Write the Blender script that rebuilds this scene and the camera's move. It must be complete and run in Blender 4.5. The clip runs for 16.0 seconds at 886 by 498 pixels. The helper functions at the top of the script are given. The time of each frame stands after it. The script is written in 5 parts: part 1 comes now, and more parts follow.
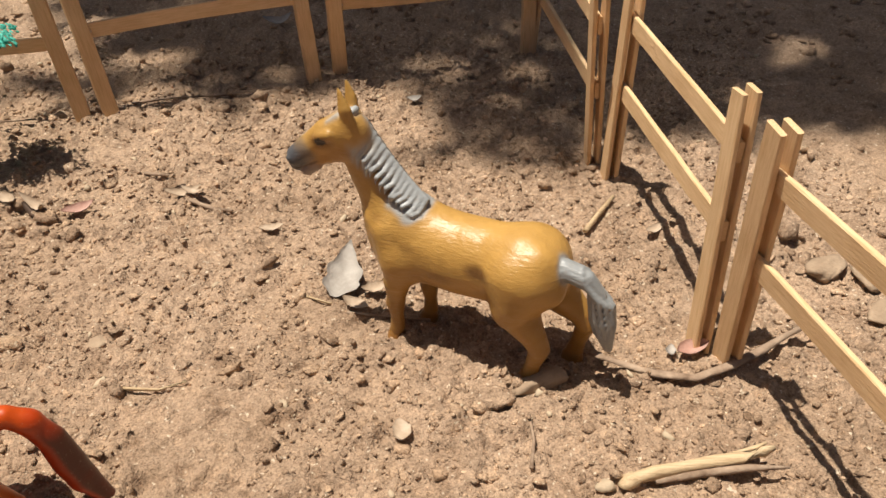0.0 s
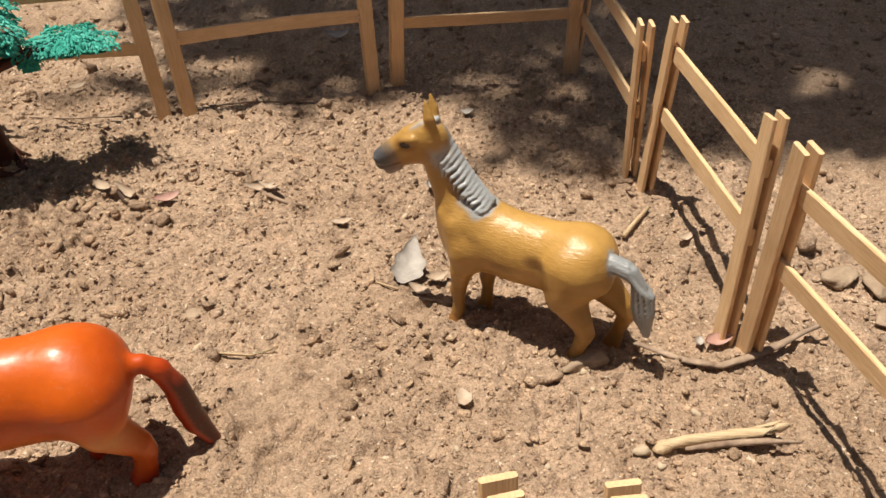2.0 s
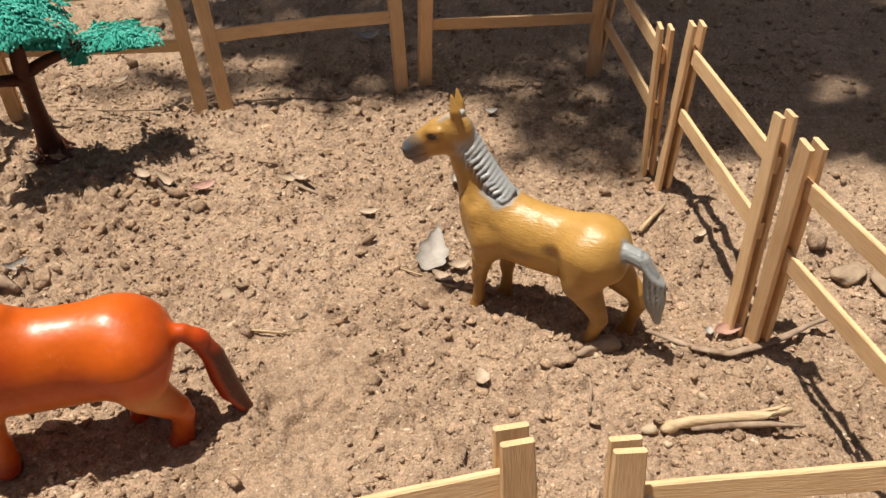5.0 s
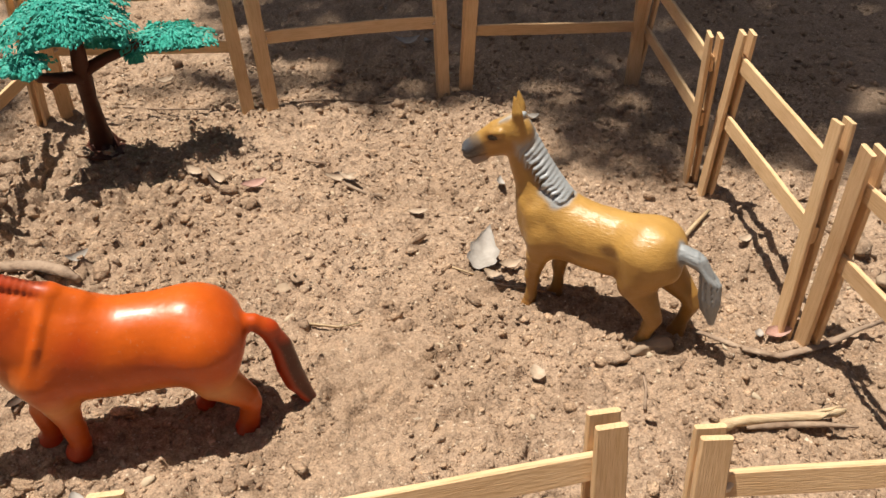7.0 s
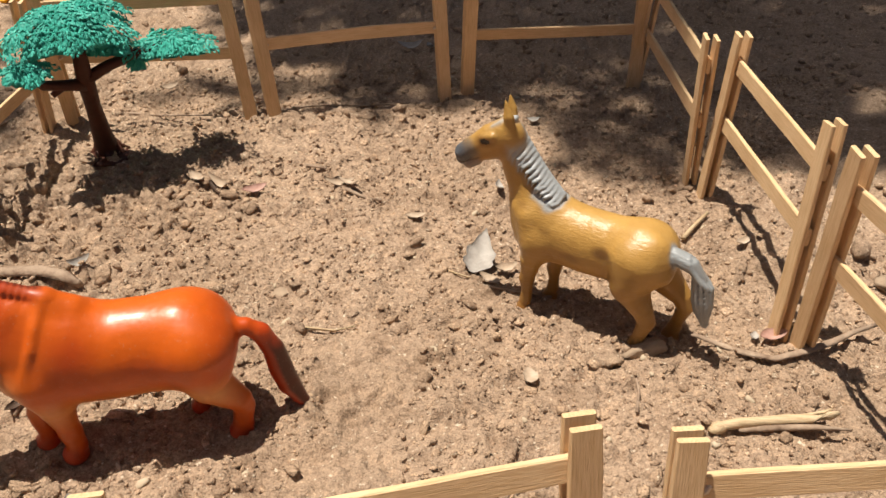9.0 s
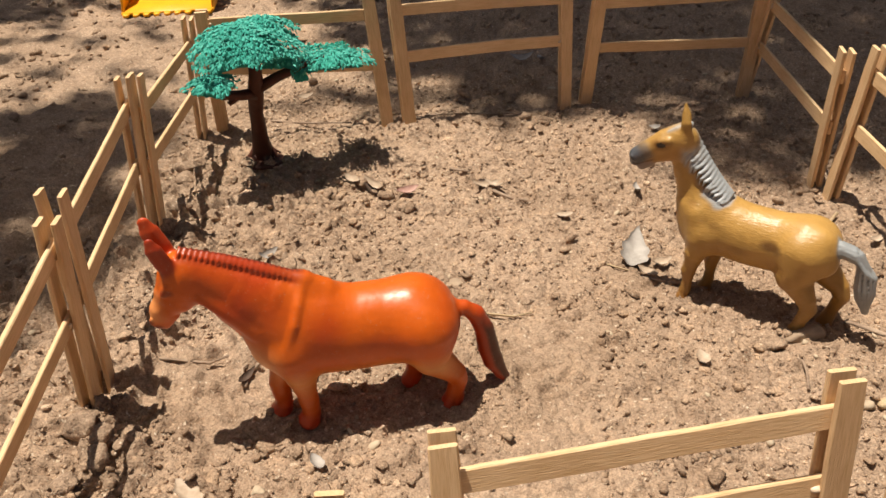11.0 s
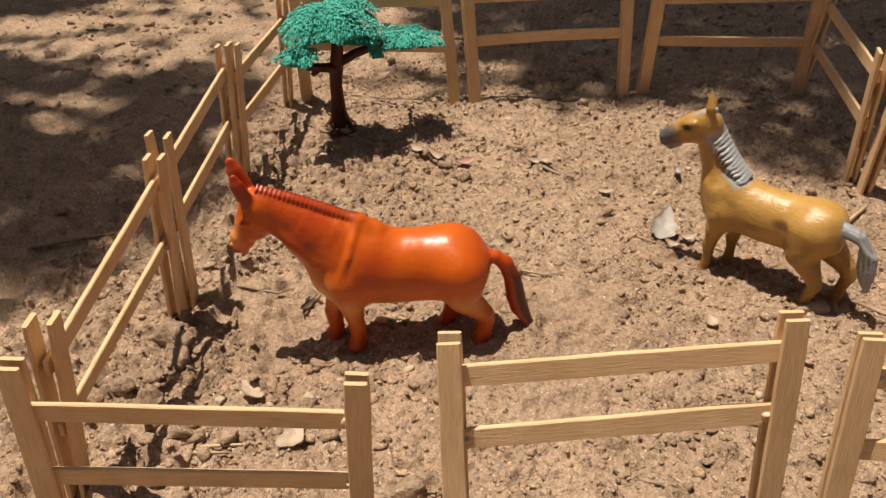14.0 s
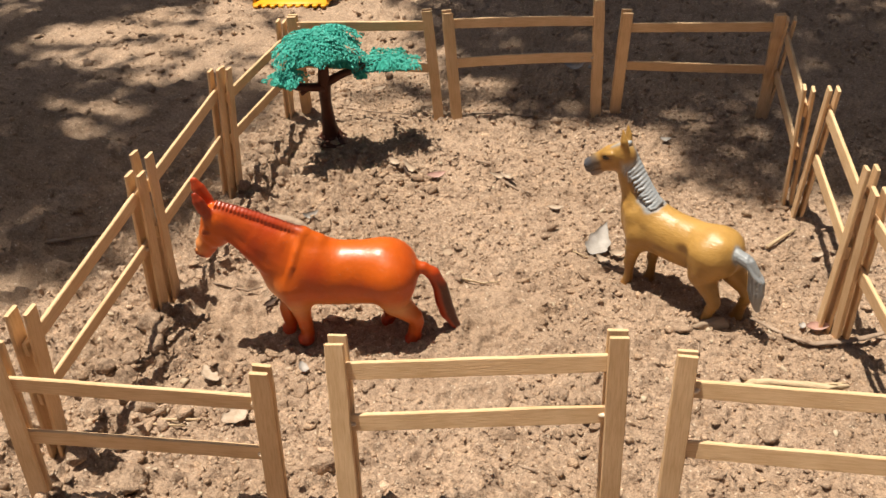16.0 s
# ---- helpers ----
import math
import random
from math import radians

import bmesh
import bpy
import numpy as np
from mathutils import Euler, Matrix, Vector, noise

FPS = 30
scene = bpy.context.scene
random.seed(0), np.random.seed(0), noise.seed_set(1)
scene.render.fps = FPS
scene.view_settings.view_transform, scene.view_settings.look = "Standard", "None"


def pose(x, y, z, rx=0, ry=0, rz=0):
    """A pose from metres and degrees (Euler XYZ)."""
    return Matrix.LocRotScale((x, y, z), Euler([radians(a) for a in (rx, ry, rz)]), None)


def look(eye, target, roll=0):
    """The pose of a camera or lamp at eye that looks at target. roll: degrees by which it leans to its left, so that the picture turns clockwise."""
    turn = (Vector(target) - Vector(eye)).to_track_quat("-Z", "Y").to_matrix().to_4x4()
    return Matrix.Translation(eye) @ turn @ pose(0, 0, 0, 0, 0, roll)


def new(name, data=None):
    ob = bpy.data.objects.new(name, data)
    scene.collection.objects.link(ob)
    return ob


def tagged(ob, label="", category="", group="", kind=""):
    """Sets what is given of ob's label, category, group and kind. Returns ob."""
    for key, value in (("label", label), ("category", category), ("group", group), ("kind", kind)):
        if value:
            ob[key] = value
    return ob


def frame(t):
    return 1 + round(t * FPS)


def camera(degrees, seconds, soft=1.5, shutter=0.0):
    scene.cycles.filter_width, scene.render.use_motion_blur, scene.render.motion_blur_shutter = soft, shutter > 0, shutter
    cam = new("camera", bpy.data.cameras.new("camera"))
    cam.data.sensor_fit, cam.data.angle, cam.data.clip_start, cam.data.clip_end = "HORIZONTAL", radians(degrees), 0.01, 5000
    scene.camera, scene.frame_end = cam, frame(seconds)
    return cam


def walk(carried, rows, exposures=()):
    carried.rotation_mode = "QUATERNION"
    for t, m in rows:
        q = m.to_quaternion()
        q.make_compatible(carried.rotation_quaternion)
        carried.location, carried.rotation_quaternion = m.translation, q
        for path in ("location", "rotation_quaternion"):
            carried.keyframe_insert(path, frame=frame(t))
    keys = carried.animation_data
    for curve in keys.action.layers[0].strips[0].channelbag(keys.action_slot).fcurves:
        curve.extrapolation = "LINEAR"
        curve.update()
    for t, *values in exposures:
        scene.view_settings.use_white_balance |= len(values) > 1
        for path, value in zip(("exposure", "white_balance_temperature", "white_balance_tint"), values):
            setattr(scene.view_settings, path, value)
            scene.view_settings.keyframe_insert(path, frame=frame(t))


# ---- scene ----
cam = camera(58.5, 16.0)
METRES, EYE, TILT, LEAN, TURN = 0.48, 0.2237, -37.111, 2.637, -0.095
ROWS = [
    (0.0, 0.0, 0.0, 0.0, 0.0, 0.0, -0.0),
    (0.5, -0.015, -0.0195, 0.0012, 0.06, 0.34, -0.19),
    (1.0, -0.0369, -0.0548, -0.0062, 0.31, 0.64, -0.71),
    (1.5, -0.0455, -0.0875, -0.0134, 0.72, 0.85, -1.58),
    (2.0, -0.0427, -0.0927, -0.0199, 0.93, 0.98, -2.51),
    (2.5, -0.0446, -0.0985, -0.0237, 1.16, 0.92, -3.12),
    (3.0, -0.049, -0.1052, -0.0314, 1.58, 0.81, -3.78),
    (3.5, -0.047, -0.1174, -0.0283, 2.04, 0.72, -4.0),
    (6.0, -0.0407, -0.1347, -0.0433, 2.54, 1.92, -3.94),
    (6.5, -0.0505, -0.1361, -0.0466, 2.64, 1.99, -4.38),
    (7.0, -0.0865, -0.1503, -0.0529, 3.06, 1.92, -5.0),
    (7.5, -0.0783, -0.1476, -0.0453, 3.63, 1.84, -5.4),
    (8.0, -0.0461, -0.1365, -0.0396, 3.87, 1.75, -5.19),
    (10.5, -0.1721, -0.2229, -0.0784, 4.94, 2.71, -4.28),
    (11.0, -0.2185, -0.2495, -0.0859, 5.9, 2.62, -5.19),
    (11.5, -0.238, -0.2625, -0.1094, 6.71, 2.6, -5.92),
    (12.0, -0.2595, -0.2598, -0.1381, 7.84, 2.29, -6.31),
    (12.5, -0.255, -0.2667, -0.1479, 8.73, 1.86, -6.79),
    (13.0, -0.2685, -0.271, -0.1439, 9.71, 1.71, -7.64),
    (13.5, -0.264, -0.2758, -0.1421, 10.53, 1.58, -8.2),
    (14.0, -0.1547, -0.353, -0.1264, 11.58, 1.39, -9.48),
    (14.5, -0.0766, -0.4445, -0.1254, 13.39, 0.95, -11.57),
    (15.0, -0.0092, -0.4654, -0.1138, 15.03, 0.32, -12.3),
    (15.5, 0.0186, -0.4604, -0.0994, 15.5, 0.06, -12.07),
    (16.0, 0.0111, -0.4428, -0.0755, 15.83, -0.11, -11.46),
]
walk(cam, [(t, pose(0, 0, EYE, TILT, LEAN, TURN) @ pose(METRES * x, METRES * y, METRES * z, 90 + pitch, roll, yaw)) for t, x, y, z, yaw, pitch, roll in ROWS],
     exposures=[(0.0, -0.08, 6480, 10), (1.0, -0.02, 6450, 10), (1.5, 0.01, 6450, 10), (2.0, -0.06, 6480, 10), (3.0, -0.14, 6500, 10), (3.5, -0.16, 6500, 10), (6.0, -0.02, 6380, 10), (8.0, -0.03, 6420, 10),
                (10.5, -0.01, 6500, 10), (11.5, -0.09, 6650, 11), (12.0, -0.15, 6750, 11), (13.0, -0.24, 6800, 12), (14.5, -0.24, 6800, 12), (15.0, -0.17, 6700, 11), (15.5, -0.08, 6580, 10), (16.0, 0.03, 6480, 10)])


# ---------------------------------------------------------------- world, sun, exposure
SHADE = (0.225, -0.04)                      # metres that a shadow moves along x and y per metre of height
world = bpy.data.worlds.new("world")
scene.world = world
world.use_nodes = True
wn = world.node_tree.nodes
sky = wn.new("ShaderNodeTexSky")
sky.sky_type, sky.sun_disc = "NISHITA", False
sky.sun_elevation, sky.sun_rotation = radians(78), radians(281)
sky.air_density, sky.dust_density, sky.ozone_density = 0.6, 4.0, 0.4
wn["Background"].inputs[1].default_value = 0.047
world.node_tree.links.new(sky.outputs[0], wn["Background"].inputs[0])
sun = new("sun", bpy.data.lights.new("sun", "SUN"))
sun.data.energy, sun.data.angle, sun.data.color = 6.8, radians(0.55), (1.0, 0.915, 0.80)
sun.matrix_basis = look((-SHADE[0] * 4, -SHADE[1] * 4, 4), (0, 0, 0))


# ---------------------------------------------------------------- materials
class Nodes:
    """A small node builder round one material."""

    def __init__(self, name, rough=0.6, metal=0.0, spec=0.5):
        self.mat = bpy.data.materials.new(name)
        self.mat.use_nodes = True
        self.tree = self.mat.node_tree
        self.bsdf = self.tree.nodes["Principled BSDF"]
        self.bsdf.inputs["Roughness"].default_value = rough
        self.bsdf.inputs["Metallic"].default_value = metal
        self.bsdf.inputs["Specular IOR Level"].default_value = spec
        self.place = self.tree.nodes.new("ShaderNodeTexCoord").outputs["Object"]

    def link(self, a, b):
        self.tree.links.new(a, b)

    def stretch(self, sx, sy, sz):
        m = self.tree.nodes.new("ShaderNodeMapping")
        m.inputs["Scale"].default_value = (sx, sy, sz)
        self.link(self.place, m.inputs["Vector"])
        return m.outputs[0]

    def shifted(self, vec):
        """The coordinates moved by a random amount for each object."""
        info = self.tree.nodes.new("ShaderNodeObjectInfo")
        add = self.tree.nodes.new("ShaderNodeVectorMath")
        add.operation = "ADD"
        mul = self.tree.nodes.new("ShaderNodeMath")
        mul.operation, mul.inputs[1].default_value = "MULTIPLY", 37.0
        self.link(info.outputs["Random"], mul.inputs[0])
        self.link(vec, add.inputs[0])
        self.link(mul.outputs[0], add.inputs[1])
        return add.outputs[0]

    def noise(self, scale, detail=4, rough=0.6, vec=None, dist=0.0):
        n = self.tree.nodes.new("ShaderNodeTexNoise")
        n.inputs["Scale"].default_value, n.inputs["Detail"].default_value = scale, detail
        n.inputs["Roughness"].default_value, n.inputs["Distortion"].default_value = rough, dist
        self.link(vec or self.place, n.inputs["Vector"])
        return n.outputs["Fac"]

    def ramp(self, fac, *stops):
        r = self.tree.nodes.new("ShaderNodeValToRGB")
        e = r.color_ramp.elements
        while len(e) < len(stops):
            e.new(0.5)
        for k, (p, c) in zip(e, stops):
            k.position, k.color = p, (*c, 1) if len(c) == 3 else c
        self.link(fac, r.inputs[0])
        return r.outputs["Color"]

    def mix(self, a, b, fac, mode="MIX"):
        m = self.tree.nodes.new("ShaderNodeMix")
        m.data_type, m.blend_type = "RGBA", mode
        for src, i in ((fac, 0), (a, 6), (b, 7)):
            if isinstance(src, (int, float)):
                m.inputs[i].default_value = src
            elif isinstance(src, tuple):
                m.inputs[i].default_value = (*src, 1)
            else:
                self.link(src, m.inputs[i])
        return m.outputs[2]

    def base(self, col):
        if isinstance(col, tuple):
            self.bsdf.inputs["Base Color"].default_value = (*col, 1)
        else:
            self.link(col, self.bsdf.inputs["Base Color"])

    def rough(self, fac, lo, hi):
        m = self.tree.nodes.new("ShaderNodeMapRange")
        m.inputs["To Min"].default_value, m.inputs["To Max"].default_value = lo, hi
        self.link(fac, m.inputs[0])
        self.link(m.outputs[0], self.bsdf.inputs["Roughness"])

    def bump(self, height, dist, strength=1.0):
        b = self.tree.nodes.new("ShaderNodeBump")
        b.inputs["Distance"].default_value, b.inputs["Strength"].default_value = dist, strength
        self.link(height, b.inputs["Height"])
        if self.bsdf.inputs["Normal"].is_linked:
            self.link(self.bsdf.inputs["Normal"].links[0].from_socket, b.inputs["Normal"])
        self.link(b.outputs[0], self.bsdf.inputs["Normal"])


def soil_material(name, tint=1.0, islands=False):
    m = Nodes(name, 0.95, spec=0.15)
    wide = m.ramp(m.noise(9, 3, 0.55), (0.3, (0.372 * tint, 0.262 * tint, 0.176 * tint)), (0.7, (0.472 * tint, 0.342 * tint, 0.240 * tint)))
    patch = m.ramp(m.noise(48, 4, 0.65), (0.32, (0.80, 0.77, 0.74)), (0.5, (1.0, 1.0, 1.0)), (0.70, (1.12, 1.10, 1.07)))
    col = m.mix(wide, patch, 1.0, "MULTIPLY")
    grain = m.ramp(m.noise(420, 5, 0.7), (0.30, (0.62, 0.59, 0.55)), (0.5, (1.0, 1.0, 1.0)), (0.72, (1.26, 1.24, 1.21)))
    col = m.mix(col, grain, 1.0, "MULTIPLY")
    grit = m.ramp(m.noise(1150, 3, 0.7), (0.32, (0.56, 0.54, 0.52)), (0.5, (1.0, 1.0, 1.0)), (0.7, (1.34, 1.33, 1.30)))
    col = m.mix(col, grit, 0.7, "MULTIPLY")
    spots = m.ramp(m.noise(190, 2, 0.5), (0.28, (0.62, 0.58, 0.55)), (0.40, (1, 1, 1)))
    col = m.mix(col, spots, 0.4, "MULTIPLY")
    pale = m.ramp(m.noise(430, 2, 0.5), (0.665, (0, 0, 0)), (0.71, (1, 1, 1)))
    col = m.mix(col, (0.66, 0.54, 0.40), pale)
    if islands:
        geo = m.tree.nodes.new("ShaderNodeNewGeometry")
        col = m.mix(col, m.ramp(geo.outputs["Random Per Island"], (0.0, (0.82, 0.79, 0.76)), (0.35, (1.0, 1.0, 1.0)), (0.80, (1.14, 1.12, 1.08)), (0.94, (1.28, 1.25, 1.20)), (1.0, (1.65, 1.66, 1.66))), 1.0, "MULTIPLY")
    m.base(col)
    m.bump(m.noise(900, 3, 0.7), 0.0010)
    m.bump(m.noise(260, 4, 0.7), 0.0022)
    return m.mat


def wood_material(name, light, dark):
    m = Nodes(name, 0.62, spec=0.3)
    vec = m.shifted(m.stretch(1, 14, 14))
    fine = m.noise(90, 5, 0.65, vec, 0.3)
    col = m.ramp(fine, (0.25, dark), (0.55, light), (0.8, tuple(c * 1.08 for c in light)))
    blotch = m.ramp(m.noise(38, 3, 0.5, m.shifted(m.place)), (0.3, (0.84, 0.79, 0.72)), (0.65, (1, 1, 1)))
    m.base(m.mix(col, blotch, 0.8, "MULTIPLY"))
    m.bump(m.noise(160, 3, 0.6, vec), 0.0003)
    return m.mat


def paint_material(name, rough, spec, relief, scale, lumps, hairs=0.0):
    """Painted plastic whose colour lies in the mesh's own paint layer; hairs: the depth of engraved short strokes."""
    m = Nodes(name, rough, spec=spec)
    att = m.tree.nodes.new("ShaderNodeVertexColor")
    att.layer_name = "paint"
    wear = m.ramp(m.noise(120, 4, 0.6), (0.3, (0.86, 0.84, 0.81)), (0.6, (1, 1, 1)))
    col = m.mix(att.outputs[0], wear, 0.8, "MULTIPLY")
    dust = m.ramp(m.noise(700, 3, 0.7), (0.60, (0, 0, 0)), (0.78, (0.30, 0.30, 0.30)))
    m.base(m.mix(col, (0.42, 0.32, 0.22), dust))
    m.rough(m.noise(300, 3, 0.6), rough - 0.06, rough + 0.10)
    m.bump(m.noise(scale, 3, 0.6), relief)
    m.bump(m.noise(110, 2, 0.5), lumps)
    if hairs:
        m.bump(m.noise(260, 3, 0.6, m.stretch(1, 2.2, 4.5), 0.4), hairs)
    return m.mat


def plain_material(name, a, b, rough=0.7, scale=60, spec=0.3, relief=0.0004, grain=400):
    m = Nodes(name, rough, spec=spec)
    m.base(m.ramp(m.noise(scale, 4, 0.6), (0.3, a), (0.7, b)))
    m.bump(m.noise(grain, 3, 0.6), relief)
    return m.mat


SOIL = soil_material("dry_soil")
CLOD = soil_material("soil_clod", 0.98)
CRUMB = soil_material("soil_crumb", 0.98, True)
WOOD = wood_material("birch_stick", (0.78, 0.55, 0.315), (0.64, 0.41, 0.20))
GLUE = plain_material("hot_glue", (0.58, 0.42, 0.27), (0.72, 0.58, 0.42), 0.35, 200, 0.5)
TAN = paint_material("tan_painted_plastic", 0.38, 0.5, 0.00010, 520, 0.0006, 0.00022)
ORANGE = paint_material("orange_painted_plastic", 0.34, 0.5, 0.00005, 300, 0.0004)
TRUNK = plain_material("brown_plastic", (0.055, 0.018, 0.010), (0.085, 0.028, 0.016), 0.55, 90, 0.25, 0.0005, 250)
TEAL = plain_material("teal_plastic", (0.036, 0.320, 0.240), (0.075, 0.490, 0.385), 0.58, 160, 0.35, 0.0003, 500)
YELLOW = plain_material("yellow_plastic", (0.78, 0.36, 0.01), (0.85, 0.42, 0.015), 0.4, 40, 0.4, 0.0001, 100)
BARK = plain_material("dry_bark", (0.20, 0.135, 0.09), (0.44, 0.33, 0.235), 0.85, 130, 0.2, 0.0008, 350)
STRAW = wood_material("pale_dry_stem", (0.62, 0.48, 0.30), (0.40, 0.27, 0.15))
LEAFGREY = plain_material("grey_dry_leaf", (0.30, 0.27, 0.235), (0.46, 0.42, 0.37), 0.7, 120, 0.3)
LEAFTAN = plain_material("tan_dry_leaf", (0.35, 0.255, 0.17), (0.54, 0.43, 0.32), 0.7, 160, 0.3)
LEAFPINK = plain_material("pinkish_dry_leaf", (0.34, 0.18, 0.135), (0.50, 0.33, 0.27), 0.7, 160, 0.3)
LEAFDARK = plain_material("dark_dry_leaf", (0.05, 0.03, 0.02), (0.12, 0.075, 0.05), 0.7, 160, 0.3)
STONE = plain_material("dusty_stone", (0.27, 0.195, 0.13), (0.43, 0.325, 0.225), 0.9, 70, 0.2, 0.0012, 260)
PALESTONE = plain_material("pale_stone", (0.40, 0.31, 0.21), (0.54, 0.44, 0.31), 0.9, 70, 0.2, 0.0006, 260)
LEAFGREEN = plain_material("green_leaf", (0.05, 0.10, 0.03), (0.09, 0.15, 0.05), 0.6, 9, 0.3)
TREEBARK = plain_material("tree_bark", (0.10, 0.07, 0.05), (0.20, 0.15, 0.10), 0.9, 12, 0.2, 0.01, 40)


# ---------------------------------------------------------------- mesh helpers
def mesh_from(name, verts, faces, smooth=True):
    me = bpy.data.meshes.new(name)
    me.from_pydata([tuple(v) for v in verts], [], [tuple(int(i) for i in f) for f in faces])
    me.update()
    if smooth:
        me.polygons.foreach_set("use_smooth", [True] * len(me.polygons))
    return me


def part(name, data, material, parent=None, label="", m=None):
    """Links a mesh or a bmesh as one object, under a parent if there is one; m is its pose in the world."""
    if isinstance(data, bmesh.types.BMesh):
        me = bpy.data.meshes.new(name)
        data.to_mesh(me)
        data.free()
        me.polygons.foreach_set("use_smooth", [True] * len(me.polygons))
        data = me
    ob = new(name, data)
    if material and not data.materials:
        data.materials.append(material)
    if parent:
        ob.parent = parent
        base = parent.matrix_basis.copy()
        if parent.parent:
            base = parent.parent.matrix_basis @ parent.matrix_parent_inverse @ base
        ob.matrix_parent_inverse = base.inverted()
    ob.matrix_basis = m or Matrix()
    return tagged(ob, label)


def thing(name, label, category, group="", at=(0, 0, 0)):
    ob = new(name)
    ob.empty_display_size = 0.01
    ob.matrix_basis = Matrix.Translation(at)
    return tagged(ob, label, category, group)


class Lattice:
    """Smooth value noise on numpy arrays."""

    def __init__(self, seed):
        self.grid = np.random.RandomState(seed).rand(256, 256)

    def __call__(self, x, y):
        xi, yi = np.floor(x).astype(int), np.floor(y).astype(int)
        fx, fy = x - xi, y - yi
        fx, fy = fx * fx * (3 - 2 * fx), fy * fy * (3 - 2 * fy)
        g = self.grid
        a, b = g[xi % 256, yi % 256], g[(xi + 1) % 256, yi % 256]
        c, d = g[xi % 256, (yi + 1) % 256], g[(xi + 1) % 256, (yi + 1) % 256]
        return (a * (1 - fx) + b * fx) * (1 - fy) + (c * (1 - fx) + d * fx) * fy - 0.5


L1, L2, L3, L4, L5 = (Lattice(s) for s in (3, 5, 7, 11, 13))


def ground_z(x, y):
    """The height of the loose, hand-raked soil."""
    x, y = np.asarray(x, float), np.asarray(y, float)
    rough = np.clip((-x - 0.20) / 0.10, 0, 1) * np.clip((0.40 - y) / 0.1, 0, 1)
    near = np.clip((0.11 - y) / 0.06, 0, 1)
    heap = np.exp(-((x + 0.345) / 0.035) ** 2 - ((y - 0.325) / 0.060) ** 2)
    churn = 1.25 + 1.15 * np.maximum(rough, 0.6 * near) + 1.2 * heap
    z = 0.006 * L1(x / 0.11 + 9, y / 0.11) + 0.0035 * L2(x / 0.045, y / 0.045 + 4)
    wx, wy = x + 0.004 * L4(x / 0.011, y / 0.011), y + 0.004 * L5(x / 0.011, y / 0.011)
    c1 = L3(wx / 0.0125 + 3, wy / 0.0125)
    c2 = L4(wx / 0.0062, wy / 0.0062 + 7)
    c3 = L5(wx / 0.0036 + 5, wy / 0.0036)
    c4 = L2(x / 0.0021 + 5, y / 0.0021)
    lump = np.clip(c1 + 0.3 * c2, -0.25, 0.35)
    crumb = np.where(c3 > 0.14, 0.0006, 0.0) + np.where(c2 > 0.20, 0.0007, 0.0)
    plate = np.clip((c1 + 0.35 * c3 - 0.10) / 0.035, 0, 1) * 0.0008 + np.clip((c2 + 0.3 * c4 - 0.17) / 0.04, 0, 1) * 0.0005
    z = z + churn * (0.0027 * lump + 0.0012 * c2 + crumb + plate) + 0.0013 * c3 + 0.0010 * c4
    return z - 0.0010


def gz(x, y):
    return float(ground_z(x, y))


# ---------------------------------------------------------------- ground: one sheet to the horizon
def axis(lo, hi, fine, wide_lo, wide_hi, middle, far):
    mid = list(np.arange(lo, hi, fine))
    up = list(np.arange(hi, wide_hi, middle))
    down = list(np.arange(wide_lo, lo, middle))
    step, a = middle, wide_hi
    out = []
    while a < far:
        out.append(a)
        step *= 1.5
        a += step
    step, a = middle, wide_lo
    low = []
    while a > -far:
        step *= 1.5
        a -= step
        low.append(a)
    return np.array(low[::-1] + down + mid + up + out)


def build_ground():
    xs = axis(-0.42, 0.17, 0.00125, -1.1, 0.5, 0.005, 400)
    ys = axis(-0.04, 0.47, 0.00125, -0.4, 1.1, 0.005, 400)
    gx, gy = np.meshgrid(xs, ys, indexing="ij")
    z = ground_z(gx, gy)
    z = np.where(np.maximum(np.abs(gx), np.abs(gy)) > 1.6, 0, z)
    nx, ny = len(xs), len(ys)
    idx = np.arange(nx * ny).reshape(nx, ny)
    quads = np.stack([idx[:-1, :-1], idx[1:, :-1], idx[1:, 1:], idx[:-1, 1:]], -1).reshape(-1, 4)
    me = bpy.data.meshes.new("ground")
    me.vertices.add(nx * ny)
    me.vertices.foreach_set("co", np.stack([gx, gy, z], -1).ravel())
    me.loops.add(quads.size)
    me.loops.foreach_set("vertex_index", quads.ravel())
    me.polygons.add(len(quads))
    me.polygons.foreach_set("loop_start", np.arange(0, quads.size, 4))
    me.polygons.foreach_set("use_smooth", np.ones(len(quads), bool))
    me.update(calc_edges=True)
    part("ground", me, SOIL)
    tagged(bpy.data.objects["ground"], "dry light-brown loose soil with crumbs and raked clods", "ground", kind="structure")


build_ground()


